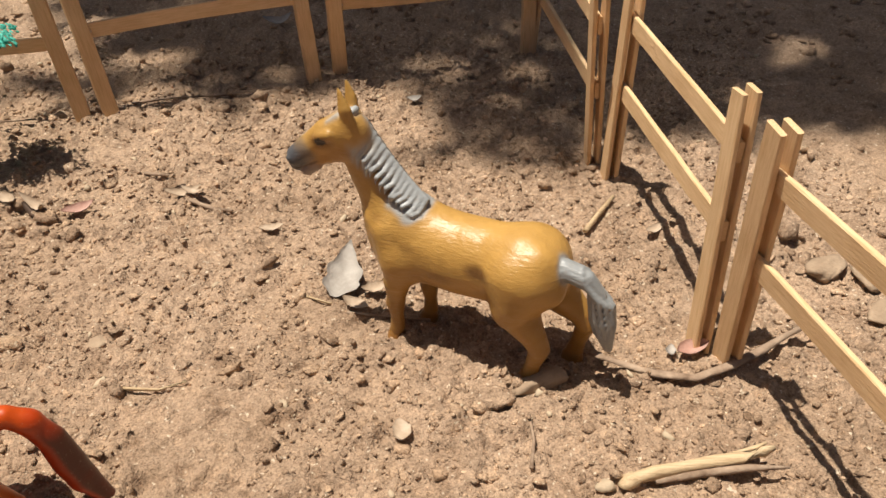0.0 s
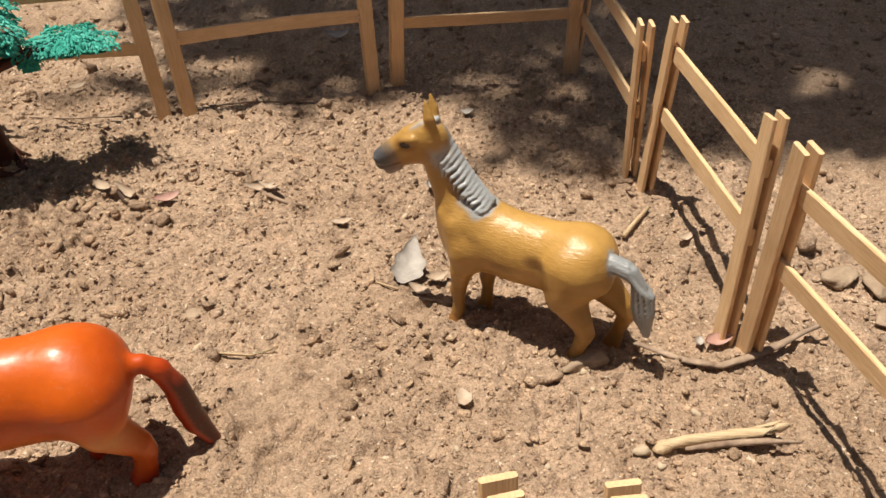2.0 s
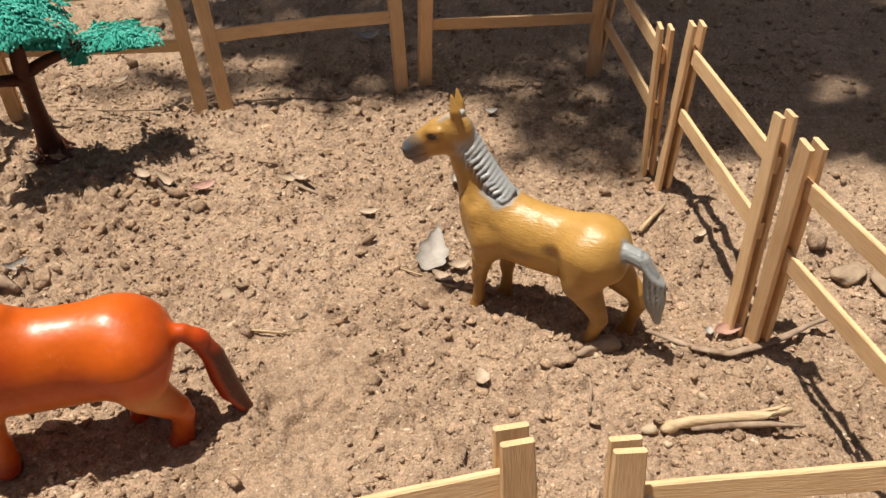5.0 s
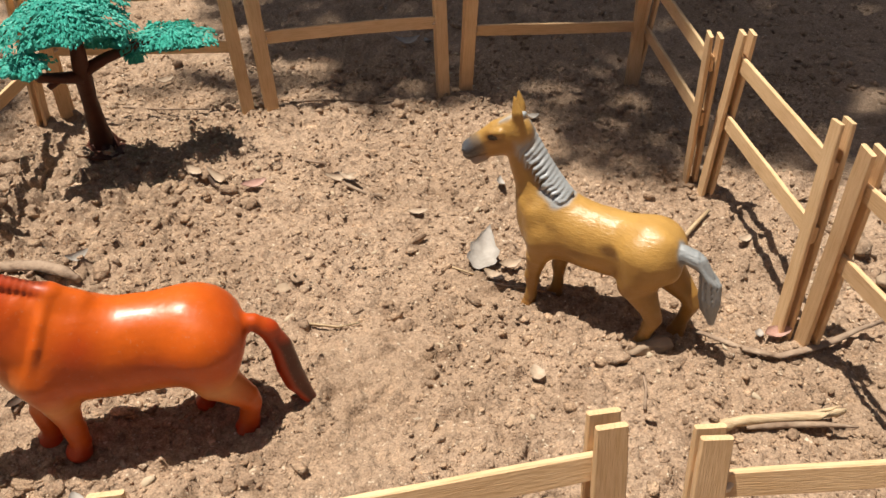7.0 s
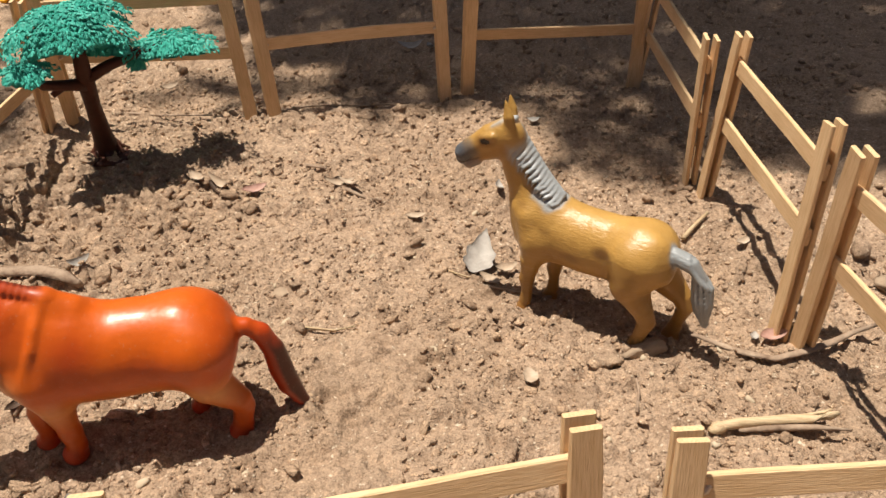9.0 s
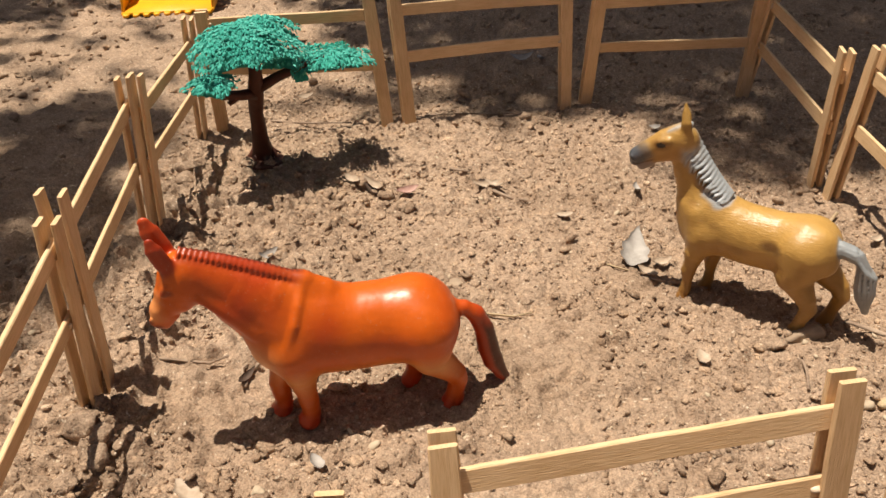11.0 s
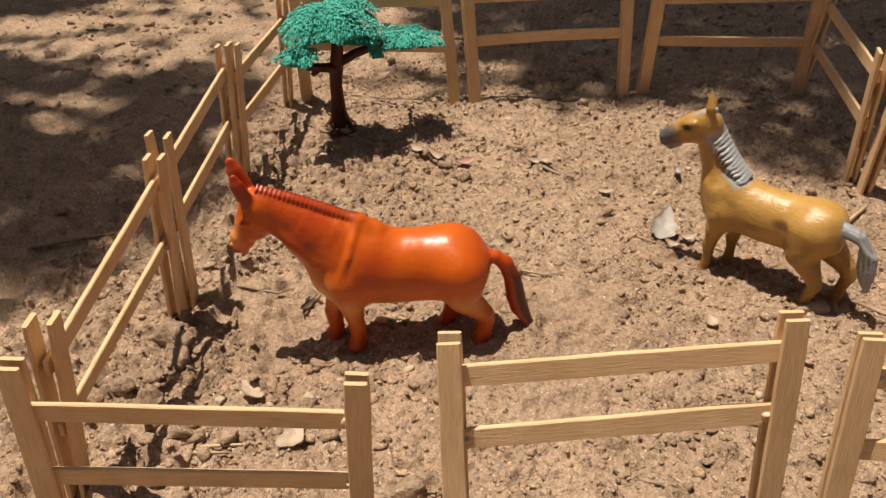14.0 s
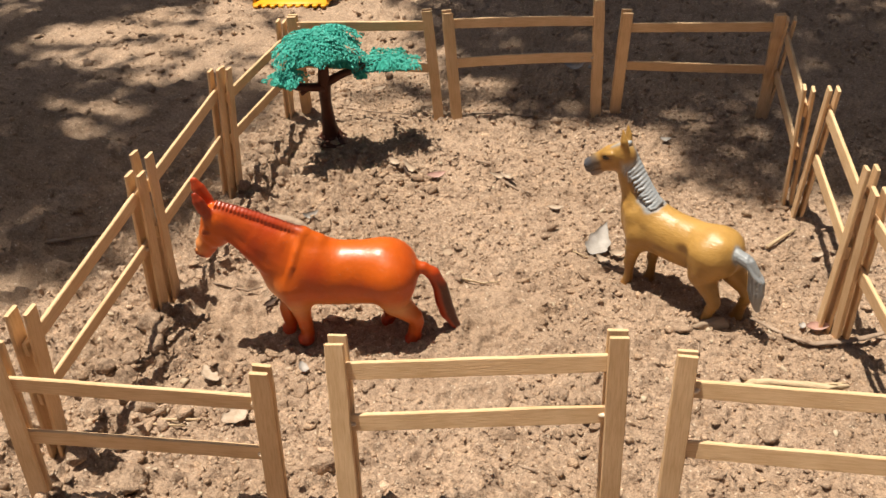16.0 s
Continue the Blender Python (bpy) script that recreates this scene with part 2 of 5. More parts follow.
# ---------------------------------------------------------------- fence of flat wooden sticks
def stick_mesh(length, width, thick, bow=0.0, seed=0, taper=0.0):
    """A flat stick along x with softened edges, slightly uneven, bowed along its width."""
    r = random.Random(seed)
    n, verts, faces = 9, [], []
    c = 0.00045
    for i in range(n):
        s = i / (n - 1)
        end = 0.93 if i in (0, n - 1) else 1.0
        w = width / 2 * (1 + r.uniform(-0.025, 0.025)) * end
        t = thick / 2 * end
        off = bow * 4 * s * (1 - s) + r.uniform(-0.00012, 0.00012)
        x = s * length
        for y, z in ((-w, -t + c), (-w + c, -t), (w - c, -t), (w, -t + c), (w, t - c), (w - c, t), (-w + c, t), (-w, t - c)):
            verts.append((x + y * taper * (1 if i == n - 1 else 0), y + off, z))
    for i in range(n - 1):
        for k in range(8):
            a, b = i * 8 + k, i * 8 + (k + 1) % 8
            faces.append((a, b, b + 8, a + 8))
    faces += [tuple(range(7, -1, -1)), tuple(range(n * 8 - 8, n * 8))]
    me = mesh_from("stick", verts, faces, smooth=False)
    return me


def stick_pose(p0, p1, normal):
    """x runs from p0 to p1, z lies as near as can be to normal."""
    x = (p1 - p0).normalized()
    y = Vector(normal).cross(x).normalized()
    z = x.cross(y)
    m = Matrix((x, y, z)).transposed().to_4x4()
    m.translation = p0
    return m


def blob(seed, size):
    """A small smooth lump."""
    bm = bmesh.new()
    bmesh.ops.create_icosphere(bm, subdivisions=2, radius=1)
    r = random.Random(seed)
    k = Vector((r.uniform(0, 9), r.uniform(0, 9), r.uniform(0, 9)))
    for v in bm.verts:
        v.co *= 1 + 0.35 * noise.noise(v.co * 1.4 + k)
        v.co = Vector((v.co.x * size[0], v.co.y * size[1], v.co.z * size[2]))
    return bm


STICK_W, STICK_T = 0.0092, 0.0022
FENCE = "panels of the stick fence"


def fence_panel(label, fa, ta, fb, tb, upper=(0.0175, 0.0175), lower=(0.053, 0.053), bows=(0, 0), splay=(0.0004, 0.0004), seed=0, glue=True):
    """Two double posts (foot and top of each) and two rails held between their sticks; upper and lower: the rails' middles below the post tops."""
    fa, ta, fb, tb = (Vector(p) for p in (fa, ta, fb, tb))
    r = random.Random(seed)
    base = (fa + fb) / 2
    t = thing("fence_panel", label, "fence panel", FENCE, (base.x, base.y, 0))
    along = (tb - ta).normalized()
    for foot, top, sp in ((fa, ta, splay[0]), (fb, tb, splay[1])):
        up = (top - foot).normalized()
        nrm = along.cross(up).normalized()
        bottom = foot - up * 0.012
        for side in (-1, 1):
            off = nrm * side * (STICK_T + 0.0002)
            slide = along * r.uniform(-0.0008, 0.0008)
            tip = top + off + nrm * side * sp + slide + up * r.uniform(-0.0012, 0.0012)
            low = bottom + off + slide
            me = stick_mesh((tip - low).length, STICK_W * r.uniform(0.97, 1.03), STICK_T, r.uniform(-0.0004, 0.0004), r.random(), r.uniform(-0.04, 0.04))
            part("post_stick", me, WOOD, t, m=stick_pose(low, tip, nrm))
    for (da, db), bow in ((upper, bows[0]), (lower, bows[1])):
        ua, ub = (ta - fa).normalized(), (tb - fb).normalized()
        pa, pb = ta - ua * da, tb - ub * db
        d = (pb - pa).normalized()
        nrm = d.cross((ua + ub) / 2).normalized()
        a, b = pa - d * 0.0035, pb + d * 0.0035
        me = stick_mesh((b - a).length, STICK_W * r.uniform(0.93, 1.0), STICK_T, bow, r.random())
        rail = part("rail", me, WOOD, t, m=stick_pose(a, b, nrm))
        if glue:
            for p, s in ((pa, 1), (pb, -1)):
                q = p + d * s * 0.0046 + nrm * r.choice((-1, 1)) * 0.0012
                m = Matrix.Translation(q) @ pose(0, 0, 0, r.uniform(0, 90), r.uniform(0, 90), r.uniform(0, 90))
                part("glue", blob(r.random(), (0.0010, 0.0013, 0.0026)), GLUE, rail, "dried translucent glue at the joint", m=m)
    return t


LB = "pale flat wooden stick fence panel"
fence_panel(LB + ", leaning inwards", (-0.283, -0.019, 0), (-0.279, -0.011, 0.095), (-0.164, 0.012, 0), (-0.161, 0.018, 0.088), upper=(0.0213, 0.0208), lower=(0.0538, 0.0522), seed=1)
fence_panel(LB + ", standing at the open side", (-0.124, 0.012, 0), (-0.131, 0.0345, 0.097), (-0.009, 0.049, 0), (-0.014, 0.066, 0.1035), upper=(0.0152, 0.0144), lower=(0.042, 0.0408), seed=2)
fence_panel(LB + ", standing at the open side", (0.017, 0.057, 0), (0.015, 0.0728, 0.093), (0.140, 0.067, 0), (0.136, 0.088, 0.094), upper=(0.0171, 0.0121), lower=(0.049, 0.0418), seed=3)
fence_panel(LB + ", beside churned clods", (-0.296, 0.008, 0), (-0.280, 0.009, 0.100), (-0.316, 0.126, 0), (-0.306, 0.129, 0.104), splay=(0.002, 0.001), upper=(0.0225, 0.015), lower=(0.0575, 0.0515), seed=4)
fence_panel(LB + ", beside churned clods", (-0.316, 0.141, 0), (-0.314, 0.147, 0.106), (-0.351, 0.266, 0), (-0.345, 0.275, 0.106), splay=(0.0025, 0.001), upper=(0.021, 0.018), lower=(0.0528, 0.0547), seed=5)
fence_panel(LB + ", near the toy tree", (-0.349, 0.276, 0), (-0.343, 0.285, 0.103), (-0.378, 0.418, 0), (-0.367, 0.412, 0.096), upper=(0.0217, 0.0205), lower=(0.055, 0.0575), seed=6)
fence_panel(LB + ", behind the toy tree", (-0.366, 0.432, 0), (-0.357, 0.416, 0.100), (-0.234, 0.444, 0), (-0.243, 0.452, 0.100), upper=(0.0109, 0.0132), lower=(0.0486, 0.0515), seed=7)
fence_panel(LB + ", half in shade", (-0.216, 0.444, 0), (-0.224, 0.452, 0.100), (-0.095, 0.488, 0), (-0.099, 0.494, 0.104), bows=(0.001, 0.0015), upper=(0.0105, 0.0172), lower=(0.0457, 0.0494), seed=8)
fence_panel(LB + ", in shade", (-0.079, 0.497, 0), (-0.073, 0.480, 0.102), (0.049, 0.518, 0), (0.048, 0.505, 0.098), upper=(0.0159, 0.0105), lower=(0.0529, 0.0502), seed=9)
fence_panel(LB + ", in shade", (0.051, 0.522, 0), (0.057, 0.502, 0.097), (0.071, 0.372, 0), (0.067, 0.361, 0.097), seed=10)
fence_panel(LB + ", half in sun", (0.078, 0.356, 0), (0.081, 0.349, 0.102), (0.091, 0.227, 0), (0.094, 0.236, 0.105), splay=(0.0002, 0.0002), upper=(0.0171, 0.02), lower=(0.0521, 0.0512), seed=11)
fence_panel(LB + ", in sun beside a bark strip", (0.100, 0.219, 0), (0.095, 0.205, 0.108), (0.128, 0.096, 0), (0.122, 0.084, 0.106), splay=(0.0002, 0.0002), upper=(0.0181, 0.013), lower=(0.0543, 0.05), seed=12)


# ---------------------------------------------------------------- modelled figures: smooth solids turned into one skin
def solid_skin(name, chains, cell, paints, colour):
    """chains: (paint, points with radii, squash, blend); squash narrows them sideways. One closed mesh with a paint layer."""
    pts = np.array([q for c in chains for q in c[1]], float)
    big = pts[:, 3].max()
    lo, hi = pts[:, :3].min(0) - big - 3 * cell, pts[:, :3].max(0) + big + 3 * cell
    n = np.ceil((hi - lo) / cell).astype(int) + 1

    def distance(q, c):
        sq = c[2]
        flat = np.array([1, sq, 1])
        q = q / flat
        best = None
        for p0, p1 in zip(c[1], c[1][1:]):
            a, b = np.array(p0[:3]) / flat, np.array(p1[:3]) / flat
            ab = b - a
            h = np.clip(((q - a) @ ab) / max(ab @ ab, 1e-12), 0, 1)
            d = np.linalg.norm(q - a - h[..., None] * ab, axis=-1) - (p0[3] + (p1[3] - p0[3]) * h)
            best = d if best is None else np.minimum(best, d)
        return best * (0.5 + 0.5 * sq)

    axes = [lo[i] + cell * np.arange(n[i]) for i in range(3)]
    grid = np.stack(np.meshgrid(*axes, indexing="ij"), -1)
    f = np.full(n, 0.05)
    for c in chains:
        q = np.array(c[1], float)
        r = q[:, 3].max() + 2 * c[3] + 3 * cell
        s = tuple(slice(max(0, int((q[:, i].min() - r - lo[i]) / cell)), min(n[i], int((q[:, i].max() + r - lo[i]) / cell) + 2)) for i in range(3))
        d, g = distance(grid[s], c), f[s]
        h = np.maximum(c[3] - np.abs(d - g), 0) / c[3]
        f[s] = np.minimum(d, g) - h * h * c[3] / 4
    # one vertex for every cell that the skin crosses
    corner = np.stack([f[i:n[0] - 1 + i, j:n[1] - 1 + j, k:n[2] - 1 + k] for i in (0, 1) for j in (0, 1) for k in (0, 1)], -1)
    inside = corner < 0
    cross = inside.any(-1) & ~inside.all(-1)
    cells = np.argwhere(cross)
    c = corner[cross]
    offs = np.array([(i, j, k) for i in (0, 1) for j in (0, 1) for k in (0, 1)], float)
    acc, cnt = np.zeros((len(c), 3)), np.zeros(len(c))
    for a in range(8):
        for b in range(a + 1, 8):
            if abs(offs[a] - offs[b]).sum() == 1:
                hit = (c[:, a] < 0) != (c[:, b] < 0)
                t = c[:, a] / np.where(hit, c[:, a] - c[:, b], 1)
                acc += np.where(hit[:, None], offs[a] + t[:, None] * (offs[b] - offs[a]), 0)
                cnt += hit
    verts = lo + cell * (cells + acc / cnt[:, None])
    index = -np.ones(cross.shape, int)
    index[cross] = np.arange(len(cells))
    faces = []
    for ax in range(3):
        o = [i for i in range(3) if i != ax]
        sl0, sl1 = [slice(1, -1)] * 3, [slice(1, -1)] * 3
        sl0[ax], sl1[ax] = slice(0, -1), slice(1, None)
        a, b = f[tuple(sl0)] < 0, f[tuple(sl1)] < 0
        for flip in (False, True):
            w = np.argwhere((a & ~b) if not flip else (~a & b))
            w = w + 1
            w[:, ax] -= 1
            q = []
            for d0, d1 in ((0, 0), (1, 0), (1, 1), (0, 1)):
                e = w.copy()
                e[:, o[0]] -= d0
                e[:, o[1]] -= d1
                q.append(index[e[:, 0], e[:, 1], e[:, 2]])
            q = np.stack(q, -1)
            if flip != (ax == 1):
                q = q[:, ::-1]
            faces.append(q)
    faces = np.concatenate(faces)
    faces = faces[(faces >= 0).all(1)]
    me = mesh_from(name, verts, faces)
    # the paint of the nearest parts
    wsum, col = np.zeros(len(verts)), np.zeros((len(verts), 3))
    for c in chains:
        w = np.exp(-np.clip(distance(verts, c) / 0.00045, -40, 60))
        wsum += w
        col += w[:, None] * np.array(paints[c[0]])
    col = colour(verts, col / wsum[:, None])
    layer = me.color_attributes.new("paint", "FLOAT_COLOR", "POINT")
    layer.data.foreach_set("color", np.concatenate([col, np.ones((len(col), 1))], 1).ravel())
    return me


def chain(paint, pts, squash=1.0, blend=0.005):
    """Round cones from point to point; each point is (x, y, z, radius)."""
    return [(paint, pts, squash, blend)]


def figure_pose(x, y, fx, fy, z=0.0):
    f = Vector((fx, fy, 0)).normalized()
    m = Matrix((f, Vector((-f.y, f.x, 0)), Vector((0, 0, 1)))).transposed().to_4x4()
    m.translation = (x, y, z)
    return m


def tan_horse():
    P = []
    P += chain("coat", [(-0.018, 0.001, 0.0475, 0.0156), (-0.006, 0, 0.0456, 0.0158), (0.008, 0, 0.0452, 0.0160), (0.0245, 0, 0.0462, 0.0160)], 0.86)
    P += chain("coat", [(-0.0205, 0.0040, 0.0480, 0.0130), (-0.0205, -0.0035, 0.0480, 0.0130)], 1.0, 0.006)
    P += chain("coat", [(0.0275, 0, 0.0490, 0.0155), (0.0358, 0.0005, 0.0600, 0.0113), (0.0424, 0.0015, 0.0725, 0.0086), (0.0476, 0.003, 0.0880, 0.0073)], 0.68, 0.006)
    P += chain("coat", [(0.0305, 0, 0.0440, 0.0138), (0.0325, 0, 0.0525, 0.0135)], 0.84, 0.006)
    # head: brow, long nose, jaw and cheek
    P += chain("coat", [(0.0485, 0.0035, 0.0905, 0.0080), (0.0560, 0.0055, 0.0878, 0.0064), (0.0640, 0.0085, 0.0825, 0.0046)], 0.80, 0.003)
    P += chain("cheek", [(0.0505, 0.0042, 0.0850, 0.0072), (0.0570, 0.006, 0.0812, 0.0046), (0.0630, 0.0083, 0.0778, 0.0030)], 0.78, 0.002)
    P += chain("nose", [(0.0640, 0.0086, 0.0824, 0.0047), (0.0680, 0.0098, 0.0790, 0.0045), (0.0686, 0.0100, 0.0765, 0.0034)], 0.88, 0.0012)
    P += chain("lip", [(0.0618, 0.0083, 0.0762, 0.0026), (0.0655, 0.0095, 0.0738, 0.0025)], 0.85, 0.0006)
    for v in (0.0132, 0.0065):
        P += chain("nose", [(0.0697, v, 0.0795, 0.0011), (0.0690, v, 0.0778, 0.0009)], 1.0, 0.0008)
    for v in (0.0105, 0.0005):
        P += chain("coat", [(0.0530, v - 0.001, 0.0905, 0.0020), (0.0575, v - 0.0004, 0.0890, 0.0015)], 1.0, 0.0015)
    P += chain("coat", [(0.0455, 0.0070, 0.0945, 0.0028), (0.0462, 0.0076, 0.1005, 0.0027), (0.0482, 0.0070, 0.1078, 0.0006)], 0.6, 0.0015)
    P += chain("coat", [(0.0485, -0.0008, 0.0960, 0.0026), (0.0495, -0.0016, 0.1010, 0.0024), (0.0508, -0.0020, 0.1066, 0.0006)], 0.6, 0.0015)
    # shoulder, elbow, hip and flank muscles
    P += chain("coat", [(0.0335, 0.0070, 0.0540, 0.0070), (0.0300, 0.0092, 0.0420, 0.0066)], 1.0, 0.0022)
    P += chain("coat", [(0.0380, 0.0040, 0.0560, 0.0060), (0.0395, 0.0030, 0.0470, 0.0050)], 1.0, 0.0025)
    P += chain("coat", [(-0.0160, 0.0095, 0.0500, 0.0082), (-0.0190, 0.0112, 0.0400, 0.0068)], 1.0, 0.003)
    P += chain("coat", [(-0.0250, 0.0060, 0.0545, 0.0070), (-0.0290, 0.0060, 0.0440, 0.0062)], 1.0, 0.0025)
    # mane: a narrow crest under heavy combed locks that fall to one side
    # crest painted darker to stand in for shade in the gaps between locks
    P += chain("gapshade", [(0.0438, 0.002, 0.0935, 0.0018), (0.0378, 0.0016, 0.0815, 0.0024), (0.0300, 0.0010, 0.0690, 0.0024), (0.0215, 0.0, 0.0640, 0.0012)], 0.8, 0.001)
    jit = random.Random(5)
    for i in range(15):
        s = 0.06 + 0.86 * i / 14
        u, z = 0.0452 - 0.0262 * s, 0.0958 - 0.0318 * s - 0.0022 * math.sin(math.pi * s)
        e, long = jit.uniform(-0.0004, 0.0004), jit.uniform(0.75, 1.15) * (1 - 0.35 * s)
        for k in (0, 1):
            o = 0.0007 * (k - 0.5)
            P += chain("mane", [(u - 0.0005 + o, 0.0008, z + 0.0006 + o, 0.0011), (u + 0.0006 + e * 0.6 + o, 0.0054, z - 0.0026 + e * 0.7, 0.0010), (u + 0.0022 + e + o, 0.0076, z - 0.0056 * long, 0.0007), (u + 0.0032 + e, 0.0074, z - (0.0084 + 0.0016 * k) * long, 0.0003)], 1.0, 0.0004)
        P += chain("mane", [(u, 0.0, z, 0.0012), (u + 0.001, -0.0050, z - 0.0050, 0.0008)], 1.0, 0.0004)
    for k in (-1, 0, 1):
        P += chain("mane", [(0.0455, 0.003 + 0.001 * k, 0.0985, 0.0013), (0.0505, 0.0045 + 0.0016 * k, 0.0968, 0.0010), (0.0545, 0.0055 + 0.002 * k, 0.0945, 0.0004)], 1.0, 0.0004)
    # tail: it stands off the rump, bends over and hangs in a wide wavy hank
    line = [(-0.0280, 0.0515, 0.0040, 0.75), (-0.0355, 0.0528, 0.0037, 0.85), (-0.0420, 0.0514, 0.0032, 1.0), (-0.0472, 0.0455, 0.0022, 1.05), (-0.0490, 0.0345, 0.0026, 0.95), (-0.0500, 0.0280, 0.0024, 0.72), (-0.0516, 0.0222, 0.0012, 0.30)]
    P += chain("tail", [(u, 0.003, z, r) for u, z, r, w in line], 1.0, 0.0006)
    for k in range(11):
        a = k * 2 * math.pi / 11
        du, dv = 0.0042 * math.cos(a), 0.0029 * math.sin(a)
        P += chain("tail", [(u + du * w * (0.5 if i < 3 else 1.0) + 0.0004 * math.sin(i * 1.7 + k), 0.003 + dv * w, z + du * w * (0.75 if i < 4 else 0.2) + (0.0005 * math.sin(k * 2.1) if i > 4 else 0), max(0.0005, r * 0.42)) for i, (u, z, r, w) in enumerate(line)], 1.0, 0.00025)
    # legs with knees, fetlocks and hooves
    for u, v in ((0.0335, 0.0080), (0.0262, -0.0072)):
        P += chain("coat", [(0.0275, v * 0.85, 0.0430, 0.0085), (u * 0.6 + 0.0112, v * 1.05, 0.0310, 0.0056), (u - 0.0010, v * 1.05, 0.0225, 0.0038), (u, v, 0.0185, 0.0039), (u - 0.0002, v, 0.0120, 0.0027), (u, v, 0.0062, 0.0030)], 1.0, 0.0035)
        P += chain("hoof", [(u + 0.0004, v, 0.0045, 0.0029), (u + 0.0013, v, 0.0006, 0.0041)], 1.0, 0.001)
    for u, v, knee in ((-0.0250, 0.0100, -0.0180), (-0.0362, -0.0095, -0.0250)):
        P += chain("coat", [(-0.0200, v * 0.65, 0.0470, 0.0118), (knee, v * 0.90, 0.0350, 0.0088), (u - 0.0010, v, 0.0240, 0.0048), (u - 0.0034, v, 0.0190, 0.0040), (u - 0.0012, v, 0.0110, 0.0030), (u, v, 0.0058, 0.0033)], 1.0, 0.0035)
        P += chain("hoof", [(u + 0.0003, v, 0.0045, 0.0034), (u + 0.0012, v, 0.0006, 0.0045)], 1.0, 0.001)
    paints = {"coat": (0.445, 0.253, 0.062), "cheek": (0.385, 0.200, 0.046), "mane": (0.37, 0.39, 0.39), "gapshade": (0.23, 0.24, 0.235), "tail": (0.275, 0.29, 0.29), "nose": (0.085, 0.090, 0.100), "lip": (0.30, 0.24, 0.20), "hoof": (0.30, 0.15, 0.040)}

    def colour(v, c):
        grey = (np.abs(c[:, 0] - c[:, 2]) < 0.10)[:, None]
        # coat tone by height: paler on the back, browner and mottled towards belly and legs
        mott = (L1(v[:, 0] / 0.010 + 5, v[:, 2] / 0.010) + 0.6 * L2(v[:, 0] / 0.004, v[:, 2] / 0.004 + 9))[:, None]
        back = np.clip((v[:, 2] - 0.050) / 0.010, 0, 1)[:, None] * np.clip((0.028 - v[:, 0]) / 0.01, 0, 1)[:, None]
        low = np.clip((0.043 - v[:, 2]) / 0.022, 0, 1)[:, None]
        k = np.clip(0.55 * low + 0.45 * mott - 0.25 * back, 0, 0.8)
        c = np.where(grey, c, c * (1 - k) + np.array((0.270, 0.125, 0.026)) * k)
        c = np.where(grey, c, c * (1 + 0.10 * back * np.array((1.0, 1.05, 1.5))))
        for (x, s, z), size, amount in (((-0.0055, 0.0135, 0.0495), 0.0026, 0.85), ((0.0235, 0.0140, 0.0520), 0.0018, 0.35), ((-0.0200, 0.0150, 0.0445), 0.0020, 0.30), ((0.010, 0.0130, 0.0420), 0.0024, 0.30), ((0.036, 0.0085, 0.0600), 0.0020, 0.35)):
            d = np.linalg.norm((v - np.array((x, s, z))) / np.array([1.7, 1.6, 0.9]), axis=1) + 0.0006 * mott[:, 0]
            k = np.clip(1.6 - d / size, 0, 1)[:, None] * amount
            c = c * (1 - k) + np.array((0.11, 0.045, 0.012)) * k
        for eye in ((0.0562, 0.0115, 0.0878), (0.0590, 0.0008, 0.0878)):
            d = np.linalg.norm((v - np.array(eye)) / np.array([1.5, 1.2, 0.95]), axis=1)
            k = np.clip(1.9 - d / 0.0022, 0, 1)[:, None] * 0.6
            c = c * (1 - k) + np.array((0.16, 0.06, 0.015)) * k
            c = np.where((d < 0.0017)[:, None], np.array((0.018, 0.010, 0.008)), c)
        d = np.abs(v[:, 2] - 0.0775 + (v[:, 0] - 0.062) * 0.42)
        k = (np.clip(1 - d / 0.0009, 0, 1) * np.clip((v[:, 0] - 0.0585) / 0.002, 0, 1))[:, None] * 0.8
        return c * (1 - k) + np.array((0.06, 0.03, 0.02)) * k

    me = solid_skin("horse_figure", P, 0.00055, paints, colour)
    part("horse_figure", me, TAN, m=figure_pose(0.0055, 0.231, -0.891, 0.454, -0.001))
    tagged(bpy.data.objects["horse_figure"], "mustard-tan plastic toy horse with grey mane and tail", "toy horse")


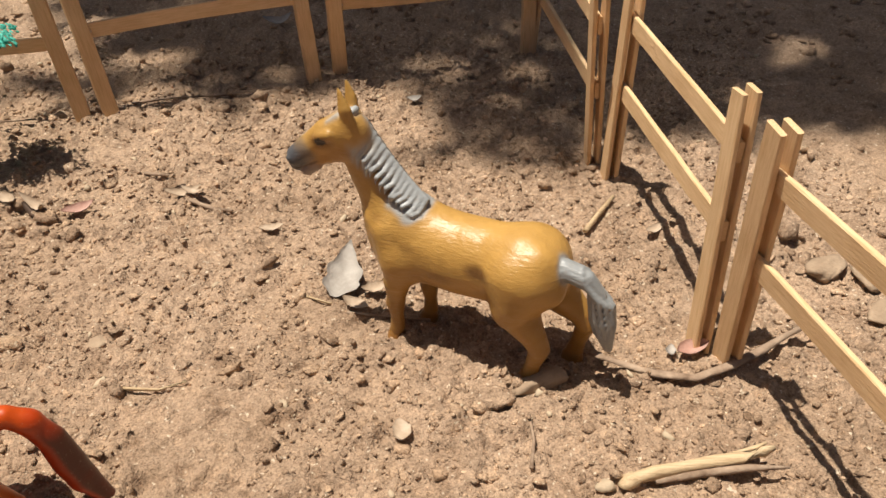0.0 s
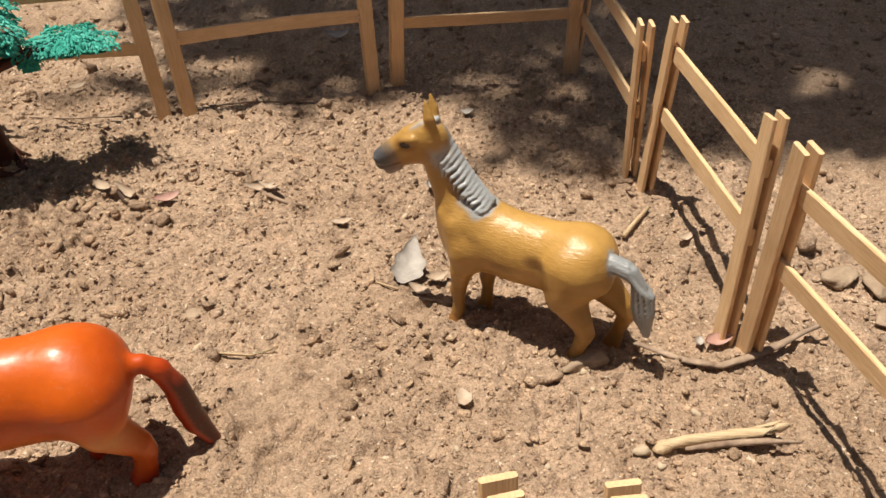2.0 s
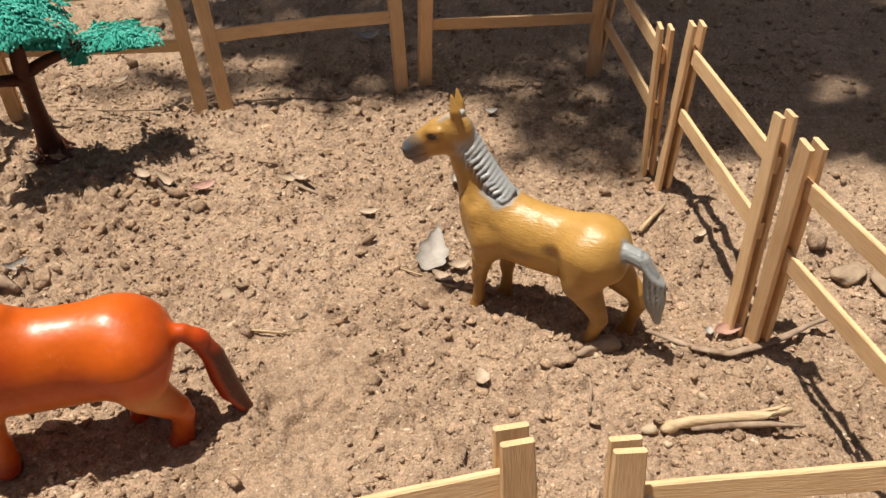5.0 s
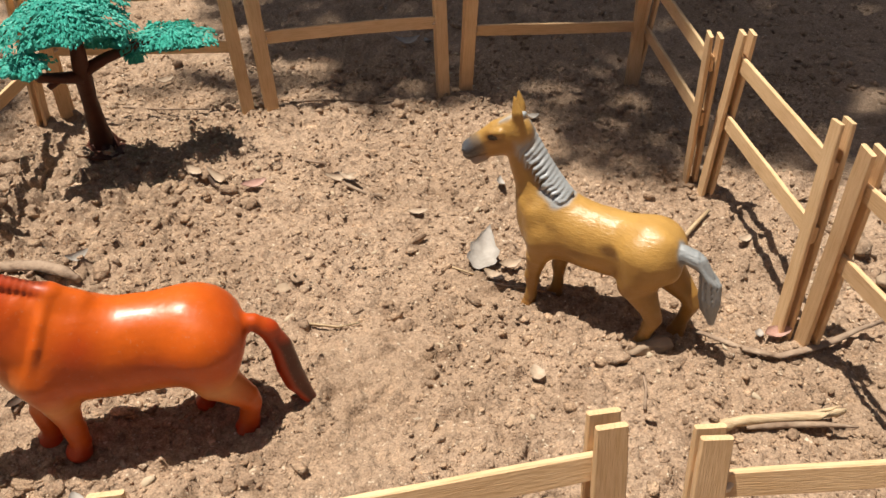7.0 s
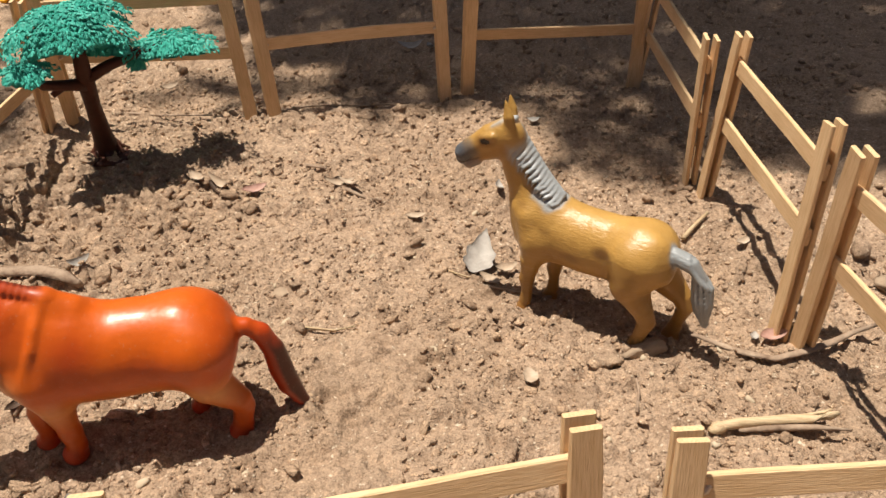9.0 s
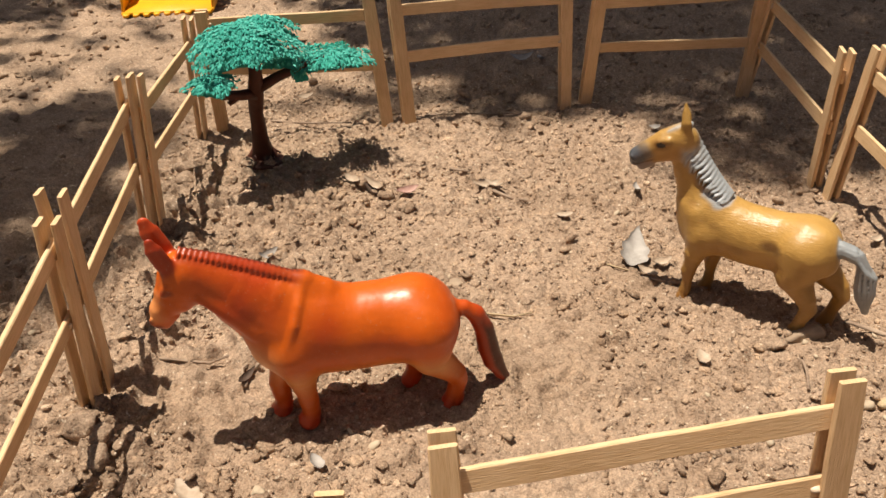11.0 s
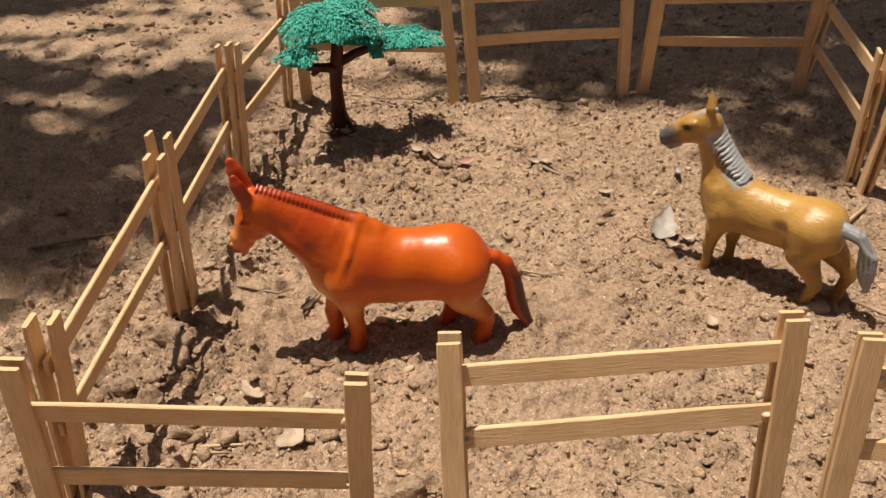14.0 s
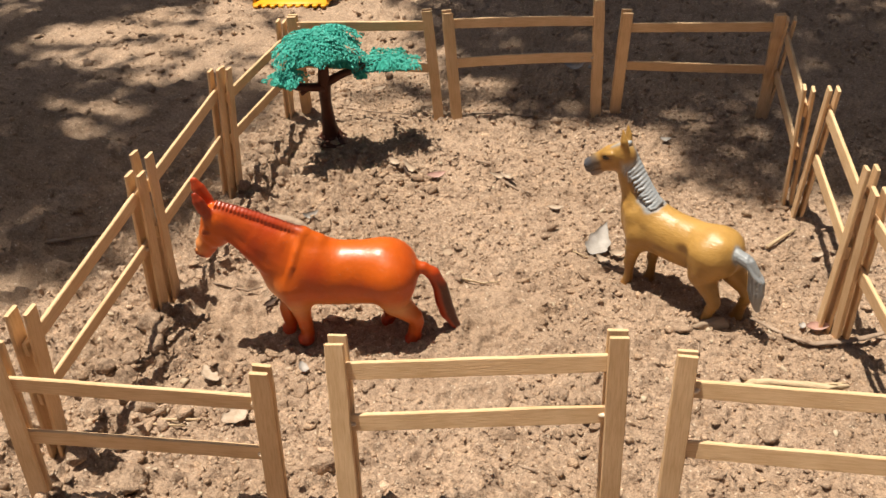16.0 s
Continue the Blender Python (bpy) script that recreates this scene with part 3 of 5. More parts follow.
def orange_mule():
    P = []
    P += chain("coat", [(-0.0235, 0, 0.0474, 0.0196), (-0.012, 0, 0.0464, 0.0201), (0.004, 0, 0.0463, 0.0204), (0.022, 0, 0.0475, 0.0208)], 0.86)
    P += chain("coat", [(-0.0272, 0.0035, 0.0462, 0.0163), (-0.0272, -0.0035, 0.0462, 0.0163)], 1.0, 0.008)
    P += chain("coat", [(0.020, 0, 0.0545, 0.0190), (0.034, 0, 0.0640, 0.0160), (0.047, 0, 0.0735, 0.0130), (0.058, 0, 0.0810, 0.0108), (0.066, 0, 0.0850, 0.0096)], 0.72, 0.007)
    P += chain("coat", [(0.0445, 0, 0.0665, 0.0115), (0.0350, 0, 0.0560, 0.0145), (0.0335, 0, 0.0440, 0.0138)], 0.86, 0.006)
    # head: broad brow and cheek, narrow nose
    P += chain("coat", [(0.0665, 0, 0.0845, 0.0098), (0.0725, 0, 0.0765, 0.0078), (0.0775, 0, 0.0695, 0.0054)], 0.76, 0.004)
    P += chain("coat", [(0.0665, 0, 0.0795, 0.0085), (0.0705, 0, 0.0745, 0.0068)], 0.88, 0.003)
    P += chain("nose", [(0.0785, 0, 0.0690, 0.0051), (0.0805, 0, 0.0640, 0.0042)], 0.85, 0.002)
    P += chain("nose", [(0.0752, 0, 0.0665, 0.0034), (0.0788, 0, 0.0616, 0.0025)], 0.85, 0.0008)
    for k in (1, -1):
        P += chain("coat", [(0.0728, 0.0056 * k, 0.0832, 0.0018), (0.0752, 0.0054 * k, 0.0802, 0.0014)], 1.0, 0.0015)
        P += chain("nose", [(0.0835, 0.0026 * k, 0.0660, 0.0010), (0.0838, 0.0024 * k, 0.0642, 0.0008)], 1.0, 0.0008)
    P += chain("ear", [(0.0705, -0.0046, 0.0890, 0.0032), (0.0738, -0.0052, 0.0965, 0.0043), (0.0764, -0.0056, 0.1030, 0.0042), (0.0778, -0.0056, 0.1078, 0.0025)], 0.60, 0.002)
    P += chain("innerear", [(0.0700, 0.0042, 0.0885, 0.0028), (0.0722, 0.0048, 0.0945, 0.0037), (0.0742, 0.0050, 0.1005, 0.0035), (0.0752, 0.0050, 0.1045, 0.0020)], 0.60, 0.002)
    # cropped mane with pressed strokes, and the withers behind it
    P += chain("mane", [(0.0650, 0, 0.0952, 0.0020), (0.0500, 0, 0.0895, 0.0026), (0.0350, 0, 0.0825, 0.0029), (0.0190, 0, 0.0752, 0.0024)], 1.15, 0.0008)
    P += chain("coat", [(0.0200, 0, 0.0735, 0.0048), (0.0120, 0, 0.0690, 0.0045)], 1.0, 0.004)
    for i in range(23):
        s = i / 22
        u = 0.0655 - 0.0455 * s
        z = 0.0972 - 0.0200 * s + 0.0010 * math.sin(math.pi * s)
        for k in (1, -1):
            P += chain("mane", [(u, 0.0, z + 0.0002, 0.0008), (u + 0.0008, 0.0026 * k, z - 0.0008, 0.0007), (u + 0.0014, 0.0034 * k, z - 0.0026, 0.0004)], 1.0, 0.0006)
    # moulded fold behind the shoulder and a neck tendon
    for k in (1, -1):
        P += chain("coat", [(0.0200, 0.003 * k, 0.0748, 0.0015), (0.0228, 0.0098 * k, 0.0685, 0.0016), (0.0255, 0.0140 * k, 0.0615, 0.0016), (0.0285, 0.0150 * k, 0.0540, 0.0015), (0.0325, 0.0136 * k, 0.0460, 0.0012), (0.0365, 0.0102 * k, 0.0400, 0.0006)], 1.0, 0.0022)
        P += chain("coat", [(0.0600, 0.0052 * k, 0.0765, 0.0030), (0.0500, 0.0072 * k, 0.0670, 0.0032), (0.0420, 0.0090 * k, 0.0580, 0.0030)], 1.0, 0.003)
    # tail
    P += chain("coat", [(-0.0420, 0, 0.0490, 0.0042), (-0.0490, 0, 0.0484, 0.0036), (-0.0545, 0, 0.0438, 0.0036)], 1.0, 0.003)
    P += chain("tail", [(-0.0540, 0, 0.0442, 0.0038), (-0.0580, 0.0004, 0.0350, 0.0046), (-0.0598, 0.0012, 0.0240, 0.0051), (-0.0618, 0.0022, 0.0160, 0.0046)], 0.9, 0.002)
    P += chain("tail", [(-0.0618, 0.0022, 0.0170, 0.0046), (-0.0655, 0.0034, 0.0090, 0.0033), (-0.0692, 0.0044, 0.0035, 0.0019)], 0.9, 0.001)
    P += chain("hoof", [(-0.0688, 0.0044, 0.0040, 0.0019), (-0.0712, 0.0050, 0.0018, 0.0013)], 0.9, 0.0008)
    # legs
    for u, v, top, tv in ((0.0248, 0.0088, 0.0285, 0.0078), (0.0372, -0.0010, 0.0310, -0.0060)):
        P += chain("coat", [(top, tv, 0.0440, 0.0108), (top * 0.55 + u * 0.45, tv * 0.6 + v * 0.4, 0.0295, 0.0070), (u + 0.0008, v, 0.0190, 0.0046), (u + 0.0004, v, 0.0150, 0.0047), (u, v, 0.0075, 0.0039)], 1.0, 0.0045)
        P += chain("hoof", [(u + 0.0002, v, 0.0065, 0.0041), (u + 0.0016, v, 0.0026, 0.0052)], 1.0, 0.0012)
    for u, v, top in ((-0.0415, 0.0112, -0.0310), (-0.0250, -0.0080, -0.0300)):
        P += chain("coat", [(top, v * 0.75, 0.0465, 0.0136), (top * 0.65 + u * 0.35 + 0.003, v * 0.9, 0.0310, 0.0086), (u - 0.0005, v, 0.0205, 0.0052), (u - 0.0018, v, 0.0165, 0.0046), (u, v, 0.0075, 0.0040)], 1.0, 0.005)
        P += chain("hoof", [(u, v, 0.0065, 0.0043), (u + 0.0014, v, 0.0026, 0.0052)], 1.0, 0.0012)
    o = (0.60, 0.108, 0.004)
    paints = {"coat": o, "mane": (0.46, 0.066, 0.008), "ear": (0.50, 0.056, 0.008), "innerear": (0.34, 0.034, 0.006), "nose": (0.62, 0.115, 0.016), "tail": (0.40, 0.045, 0.008), "hoof": (0.48, 0.050, 0.008)}

    def colour(v, c):
        u, s, z = v[:, 0], v[:, 1], v[:, 2]
        mott = L1(u / 0.012 + 5, z / 0.012) + 0.5 * L2(u / 0.005, z / 0.005 + 9)
        # cream overspray along the belly, the chest and the muzzle
        pale = np.array((0.78, 0.36, 0.12))
        k = np.clip((0.040 - z) / 0.010, 0, 1) * np.clip((z - 0.018) / 0.012, 0, 1) * np.clip((0.046 - np.abs(u)) / 0.01, 0, 1)
        k = np.maximum(k, np.clip((u - 0.030) / 0.010, 0, 1) * np.clip((0.054 - z) / 0.014, 0, 1) * np.clip((z - 0.024) / 0.01, 0, 1) * np.clip((0.056 - u) / 0.01, 0, 1))
        k = np.maximum(k, 0.8 * np.clip((u - 0.0755) / 0.006, 0, 1) * np.clip((0.084 - z) / 0.006, 0, 1) * np.clip((z - 0.0625) / 0.004, 0, 1))
        k = 0.85 * k * np.clip(1 + 0.5 * mott, 0.5, 1)
        c = c * (1 - k[:, None]) + pale * k[:, None]
        # red overspray on the neck, behind the fold, along the flank and at the rump
        red = np.array((0.43, 0.036, 0.005))
        k = np.clip((z - 0.055) / 0.012, 0, 1) * np.clip((u - 0.022) / 0.012, 0, 1) * np.clip((0.070 - u) / 0.01, 0, 1) * 0.75
        # the band behind the fold also paints in the crease's shade
        k = np.maximum(k, 0.70 * np.exp(-((u - 0.013) / 0.010) ** 2 - ((z - 0.055) / 0.013) ** 2))
        k = np.maximum(k, 0.45 * np.exp(-((u + 0.010) / 0.020) ** 2 - ((z - 0.0485) / 0.006) ** 2))
        k = np.maximum(k, 0.60 * np.clip((-0.030 - u) / 0.010, 0, 1) * np.clip((z - 0.036) / 0.008, 0, 1))
        k = np.maximum(k, 0.45 * np.clip((0.020 - z) / 0.010, 0, 1))
        k = np.clip(0.78 * k * (1 + 0.7 * mott), 0, 0.85)[:, None]
        c = c * (1 - k) + red * k
        # mane: pale pressed strokes on the near side, dark stain on the crown and the far side
        crest = np.interp(u, (0.019, 0.035, 0.050, 0.065), (0.0776, 0.0855, 0.0922, 0.0972))
        inside = np.clip((u - 0.0185) / 0.002, 0, 1) * np.clip((0.067 - u) / 0.002, 0, 1) * np.clip((z - crest + 0.0042) / 0.0012, 0, 1)
        stroke = 0.5 + 0.5 * np.sin((u - 0.3 * np.abs(s)) * 2 * math.pi / 0.00207)
        k = (inside * np.clip(0.55 + 0.45 * stroke, 0, 1) * np.clip((0.0014 - s) / 0.0014, 0.16, 1))[:, None] * 0.85
        c = c * (1 - k) + np.array((0.10, 0.018, 0.008)) * k
        # the tail's hank is stained dark on its outer side
        axis = np.interp(z, (0.0, 0.009, 0.016, 0.024, 0.035, 0.045), (-0.0700, -0.0655, -0.0618, -0.0598, -0.0580, -0.0540))
        k = (np.clip((axis + 0.0006 - u) / 0.0016, 0, 1) * np.clip((0.043 - z) / 0.006, 0, 1) * np.clip((z - 0.003) / 0.003, 0, 1) * (u < -0.050))[:, None] * 0.9
        c = c * (1 - k) + np.array((0.060, 0.016, 0.009)) * k
        for eye in ((0.0742, 0.0068, 0.0812), (0.0742, -0.0068, 0.0812)):
            d = np.linalg.norm((v - np.array(eye)) / np.array([1.3, 1, 0.8]), axis=1)
            k = np.clip(2.0 - d / 0.0016, 0, 1)[:, None] * 0.8
            c = c * (1 - k) + np.array((0.20, 0.020, 0.006)) * k
        for n in ((0.0848, 0.0030, 0.0648), (0.0815, 0.0030, 0.0615)):
            d = np.linalg.norm(v - np.array(n), axis=1)
            k = np.clip(1.8 - d / 0.0015, 0, 1)[:, None] * 0.85
            c = c * (1 - k) + np.array((0.16, 0.012, 0.008)) * k
        return c

    me = solid_skin("mule_figure", P, 0.0006, paints, colour)
    part("mule_figure", me, ORANGE, m=figure_pose(-0.186, 0.144, -0.953, -0.303, -0.0015))
    tagged(bpy.data.objects["mule_figure"], "glossy orange plastic toy mule with darker mane and tail", "toy mule")


tan_horse()
orange_mule()


# ---------------------------------------------------------------- toy tree
def tube(path, sides=10, seed=0, wobble=0.12):
    """A tapered, slightly knotty limb through points (x, y, z, radius)."""
    pts = [Vector(p[:3]) for p in path]
    r = random.Random(seed)
    verts, faces = [], []
    side = Vector((1, 0.2, 0.1))
    for i, p in enumerate(pts):
        d = (pts[min(i + 1, len(pts) - 1)] - pts[max(i - 1, 0)]).normalized()
        a = (side - d * side.dot(d)).normalized()
        b = d.cross(a)
        for k in range(sides):
            w = 2 * math.pi * k / sides
            verts.append(p + (a * math.cos(w) + b * math.sin(w)) * path[i][3] * (1 + r.uniform(-wobble, wobble)))
    n = len(pts)
    for i in range(n - 1):
        for k in range(sides):
            a, b = i * sides + k, i * sides + (k + 1) % sides
            faces.append((a, b, b + sides, a + sides))
    faces += [tuple(range(sides - 1, -1, -1)), tuple(range((n - 1) * sides, n * sides))]
    return verts, faces


def joined(name, pieces, smooth=True):
    verts, faces = [], []
    for v, f in pieces:
        n = len(verts)
        verts += list(v)
        faces += [tuple(i + n for i in q) for q in f]
    return mesh_from(name, verts, faces, smooth)


def rock_mesh(size, seed, rough=0.35, level=3):
    """A lump with broken flat sides."""
    bm = bmesh.new()
    r = random.Random(seed)
    cuts = [(Vector((r.gauss(0, 1), r.gauss(0, 1), r.gauss(0, 1))).normalized(), r.uniform(0.55, 0.85)) for _ in range(9 if rough > 0.25 else 3)]
    bmesh.ops.create_icosphere(bm, subdivisions=level, radius=1)
    k = Vector((seed * 1.7, seed * 0.9, seed * 2.3))
    for v in bm.verts:
        n = noise.noise(v.co * 1.1 + k) + 0.6 * noise.noise(v.co * 2.6 + k) + 0.4 * noise.noise(v.co * 6 + k)
        v.co *= 1 + rough * n
        for d, far in cuts:
            over = v.co.dot(d) - far
            if over > 0:
                v.co -= d * over * 0.85
        v.co *= 1 + 0.10 * noise.noise(v.co * 9 + k)
        v.co = Vector((v.co.x * size[0], v.co.y * size[1], v.co.z * size[2]))
    return bm


def frond(p, d, up, length, width):
    """A short plump moulded leaflet."""
    s = d.cross(up).normalized()
    v = [p - d * length * 0.5]
    for k, w in ((-0.2, 0.9), (0.25, 1.0)):
        c = p + d * length * k
        v += [c + s * width * 0.5 * w, c + up * width * 0.45 * w, c - s * width * 0.5 * w, c - up * width * 0.3 * w]
    v.append(p + d * length * 0.5)
    f = [(0, 1 + (i + 1) % 4, 1 + i) for i in range(4)] + [(1 + i, 1 + (i + 1) % 4, 5 + (i + 1) % 4, 5 + i) for i in range(4)] + [(9, 5 + i, 5 + (i + 1) % 4) for i in range(4)]
    return v, f


def foliage_lobe(centre, radius, count, seed, droop=1.0):
    """A flat dome of leaflets on a thin moulded shell."""
    r = random.Random(seed)
    c = Vector(centre)
    rx, ry, rz = radius
    pieces = []
    ring, rows = 22, 5
    verts, faces = [], []
    for j in range(rows):
        t = j / (rows - 1)
        for i in range(ring):
            w = 2 * math.pi * i / ring
            e = 0.64 + 0.14 * math.sin(3 * w + seed) + 0.10 * math.sin(7 * w + 2 * seed)
            q = max(t, 0.02) * e
            verts.append(c + Vector((rx * q * math.cos(w), ry * q * math.sin(w), rz * (1 - t * t * droop) - 0.0015)))
    for j in range(rows - 1):
        for i in range(ring):
            a, b = j * ring + i, j * ring + (i + 1) % ring
            faces.append((a, b, b + ring, a + ring))
    m = len(verts)
    verts += [v - Vector((0, 0, 0.0013)) for v in verts]
    faces += [tuple(m + i for i in reversed(f)) for f in list(faces)]
    pieces.append((verts, faces))
    for _ in range(count):
        w, t = r.uniform(0, 2 * math.pi), math.sqrt(r.random())
        e = 0.84 + 0.14 * math.sin(3 * w + seed) + 0.12 * math.sin(7 * w + 2 * seed) + 0.05 * math.sin(17 * w)
        q = t * e * 1.06
        p = c + Vector((rx * q * math.cos(w), ry * q * math.sin(w), rz * (1 - t * t * droop) + r.uniform(-0.001, 0.0018)))
        out = Vector((math.cos(w) / rx, math.sin(w) / ry, 0)).normalized()
        d = (out + Vector((r.uniform(-0.9, 0.9), r.uniform(-0.9, 0.9), -0.8 * t + r.uniform(-0.2, 0.2)))).normalized()
        up = Vector((r.uniform(-0.3, 0.3) + out.x * t * 0.5, r.uniform(-0.3, 0.3) + out.y * t * 0.5, 1)).normalized()
        pieces.append(frond(p, d, up, r.uniform(0.0024, 0.0042), r.uniform(0.0011, 0.0019)))
    return joined("foliage", pieces, smooth=False)


def toy_tree():
    t = thing("toy_tree", "brown plastic toy tree with flat teal foliage", "toy tree", at=(-0.314, 0.380, 0))
    trunk = [tube([(-0.316, 0.384, -0.006, 0.0085), (-0.3155, 0.383, 0.002, 0.0082), (-0.3145, 0.380, 0.018, 0.0060), (-0.3115, 0.374, 0.040, 0.0050), (-0.305, 0.364, 0.060, 0.0056), (-0.301, 0.358, 0.074, 0.0048), (-0.300, 0.359, 0.090, 0.0034), (-0.299, 0.362, 0.098, 0.0014)], 14, 1, 0.10)]
    for k in range(6):
        w = k * 1.05
        trunk.append(tube([(-0.316 + 0.004 * math.cos(w), 0.384 + 0.004 * math.sin(w), 0.008, 0.0034), (-0.316 + 0.009 * math.cos(w), 0.384 + 0.009 * math.sin(w), 0.001, 0.0028), (-0.316 + 0.015 * math.cos(w), 0.384 + 0.015 * math.sin(w), -0.003, 0.0018)], 8, k))
    part("base", rock_mesh((0.017, 0.015, 0.0022), 31, 0.12), TRUNK, t, "brown moulded foot of the tree", m=pose(-0.314, 0.380, 0.0, 0, 0, 20))
    part("trunk", joined("trunk", trunk), TRUNK, t)
    part("limb", joined("limb", [tube([(-0.303, 0.361, 0.064, 0.0042), (-0.290, 0.368, 0.070, 0.0034), (-0.275, 0.380, 0.074, 0.0028), (-0.258, 0.394, 0.076, 0.0016)], 10, 3), tube([(-0.279, 0.377, 0.073, 0.0026), (-0.276, 0.372, 0.082, 0.0018), (-0.272, 0.366, 0.092, 0.0010)], 8, 4)]), TRUNK, t)
    part("limb", joined("limb", [tube([(-0.305, 0.362, 0.060, 0.0042), (-0.312, 0.352, 0.063, 0.0036), (-0.318, 0.340, 0.068, 0.0028), (-0.320, 0.330, 0.078, 0.0014)], 10, 5), tube([(-0.313, 0.350, 0.063, 0.0026), (-0.318, 0.346, 0.059, 0.0018)], 8, 6)]), TRUNK, t)
    part("foliage", foliage_lobe((-0.307, 0.360, 0.0900), (0.041, 0.037, 0.0170), 2700, 1), TEAL, t, "domed upper tier of teal leaflets")
    part("foliage", foliage_lobe((-0.297, 0.374, 0.0985), (0.023, 0.020, 0.0095), 800, 6), TEAL, t, "raised crown of teal leaflets")
    part("foliage", foliage_lobe((-0.284, 0.366, 0.0830), (0.018, 0.017, 0.0040), 320, 3), TEAL, t, "shaded inner tier of teal leaflets")
    part("foliage", foliage_lobe((-0.259, 0.395, 0.0735), (0.030, 0.028, 0.0045), 900, 2), TEAL, t, "flat side tier of teal leaflets")
    part("foliage", foliage_lobe((-0.277, 0.380, 0.0665), (0.007, 0.008, 0.0045), 130, 8), TEAL, t, "small drooping tuft of teal leaflets")
    part("foliage", foliage_lobe((-0.318, 0.328, 0.0785), (0.0175, 0.017, 0.0060), 600, 4), TEAL, t, "low tier of teal leaflets")


toy_tree()


# ---------------------------------------------------------------- yellow toy loader bucket lying beyond the fence
def toy_bucket():
    t = thing("toy_bucket", "yellow plastic toy loader bucket with a toothed lip on the soil", "toy bucket", at=(-0.54, 0.74, 0))
    a, b = Vector((-0.590, 0.706, 0)), Vector((-0.489, 0.728, 0))
    d = (b - a).normalized()
    n = Vector((-d.y, d.x, 0))
    w = (b - a).length
    m = Matrix((d, n, Vector((0, 0, 1)))).transposed().to_4x4()
    m.translation = a

    def slab(name, corners, thick, axis_vec, label=""):
        v = [Vector(c) for c in corners] + [Vector(c) + Vector(axis_vec) * thick for c in corners]
        k = len(corners)
        f = [tuple(range(k - 1, -1, -1)), tuple(range(k, 2 * k))] + [(i, (i + 1) % k, (i + 1) % k + k, i + k) for i in range(k)]
        bm = bmesh.new()
        vs = [bm.verts.new(x) for x in v]
        for q in f:
            bm.faces.new([vs[i] for i in q])
        bmesh.ops.recalc_face_normals(bm, faces=bm.faces)
        bmesh.ops.bevel(bm, geom=bm.edges, offset=0.0006, segments=1, affect="EDGES")
        return part(name, bm, YELLOW, t, label, m=m)

    slab("floor_plate", [(0, 0, 0.002), (w, 0, 0.002), (w, 0.045, 0.006), (0, 0.045, 0.006)], 0.003, (0, 0, 1))
    slab("back_plate", [(0, 0.045, 0.004), (w, 0.045, 0.004), (w, 0.058, 0.055), (0, 0.058, 0.055)], 0.003, (0, 1, 0))
    for x in (0, w - 0.003):
        slab("side_plate", [(x, 0.002, 0.004), (x, 0.045, 0.006), (x, 0.058, 0.055), (x, 0.030, 0.055)], 0.003, (1, 0, 0))
    for k in range(9):
        x = (k + 0.15) * w / 9
        slab("tooth", [(x, 0.001, 0.0015), (x + 0.7 * w / 9, 0.001, 0.0015), (x + 0.6 * w / 9, -0.006, 0.001), (x + 0.1 * w / 9, -0.006, 0.001)], 0.003, (0, 0, 1))


toy_bucket()


# ---------------------------------------------------------------- litter on the soil
def leaf_mesh(length, width, curl, fold, seed, lobes=0.0, point=0.0):
    """A dry leaf along x with thickness, a curl along its length and a fold at its midrib."""
    r = random.Random(seed)
    n, verts, faces = 12, [], []
    for i in range(n):
        s = i / (n - 1)
        w = width / 2 * (math.sin(math.pi * min(1, s * 0.96 + 0.03)) ** 0.75) * (1 + lobes * math.sin(s * 21 + seed)) * (1 + r.uniform(-0.08, 0.08)) * (1 + point * (0.55 - 1.3 * s))
        bend = curl * (s - 0.5) ** 2 * 4 * length
        for k in (-1, -0.5, 0, 0.5, 1):
            verts.append((s * length - length / 2, w * k + 0.05 * width * math.sin(s * 5 + seed), bend + fold * abs(k) * w + r.uniform(-0.0002, 0.0002)))
    for i in range(n - 1):
        for k in range(4):
            a = i * 5 + k
            faces.append((a, a + 1, a + 6, a + 5))
    m = len(verts)
    verts += [(x, y, z - 0.0004) for x, y, z in verts]
    faces += [tuple(m + i for i in reversed(f)) for f in list(faces)]
    edge = [i * 5 for i in range(n)] + [(n - 1) * 5 + k for k in range(1, 5)] + [i * 5 + 4 for i in range(n - 2, -1, -1)] + [k for k in (3, 2, 1)]
    faces += [(edge[(i + 1) % len(edge)], edge[i], edge[i] + m, edge[(i + 1) % len(edge)] + m) for i in range(len(edge))]
    return mesh_from("leaf", verts, faces)


def leaf(x, y, turn, length, width, mat, label, curl=0.15, fold=0.25, tilt=(0, 0), lift=0.002, seed=1, lobes=0.0, point=0.0):
    m = pose(x, y, sum(gz(x + dx, y + dy) for dx in (-0.004, 0, 0.004) for dy in (-0.004, 0, 0.004)) / 9 + lift, tilt[0], tilt[1], turn)
    ob = part("dry_leaf", leaf_mesh(length, width, curl, fold, seed, lobes, point), mat, m=m)
    tagged(ob, label, "dry leaf", "dry leaves on the soil")


def rock(name, x, y, turn, size, mat, label, category, seed, rough=0.4, sink=0.25):
    ob = part(name, rock_mesh(size, seed, rough), mat, m=pose(x, y, gz(x, y) + size[2] * (1 - 2 * sink) + 0.0005, 0, 0, turn))
    tagged(ob, label, category, category + "s on the soil")


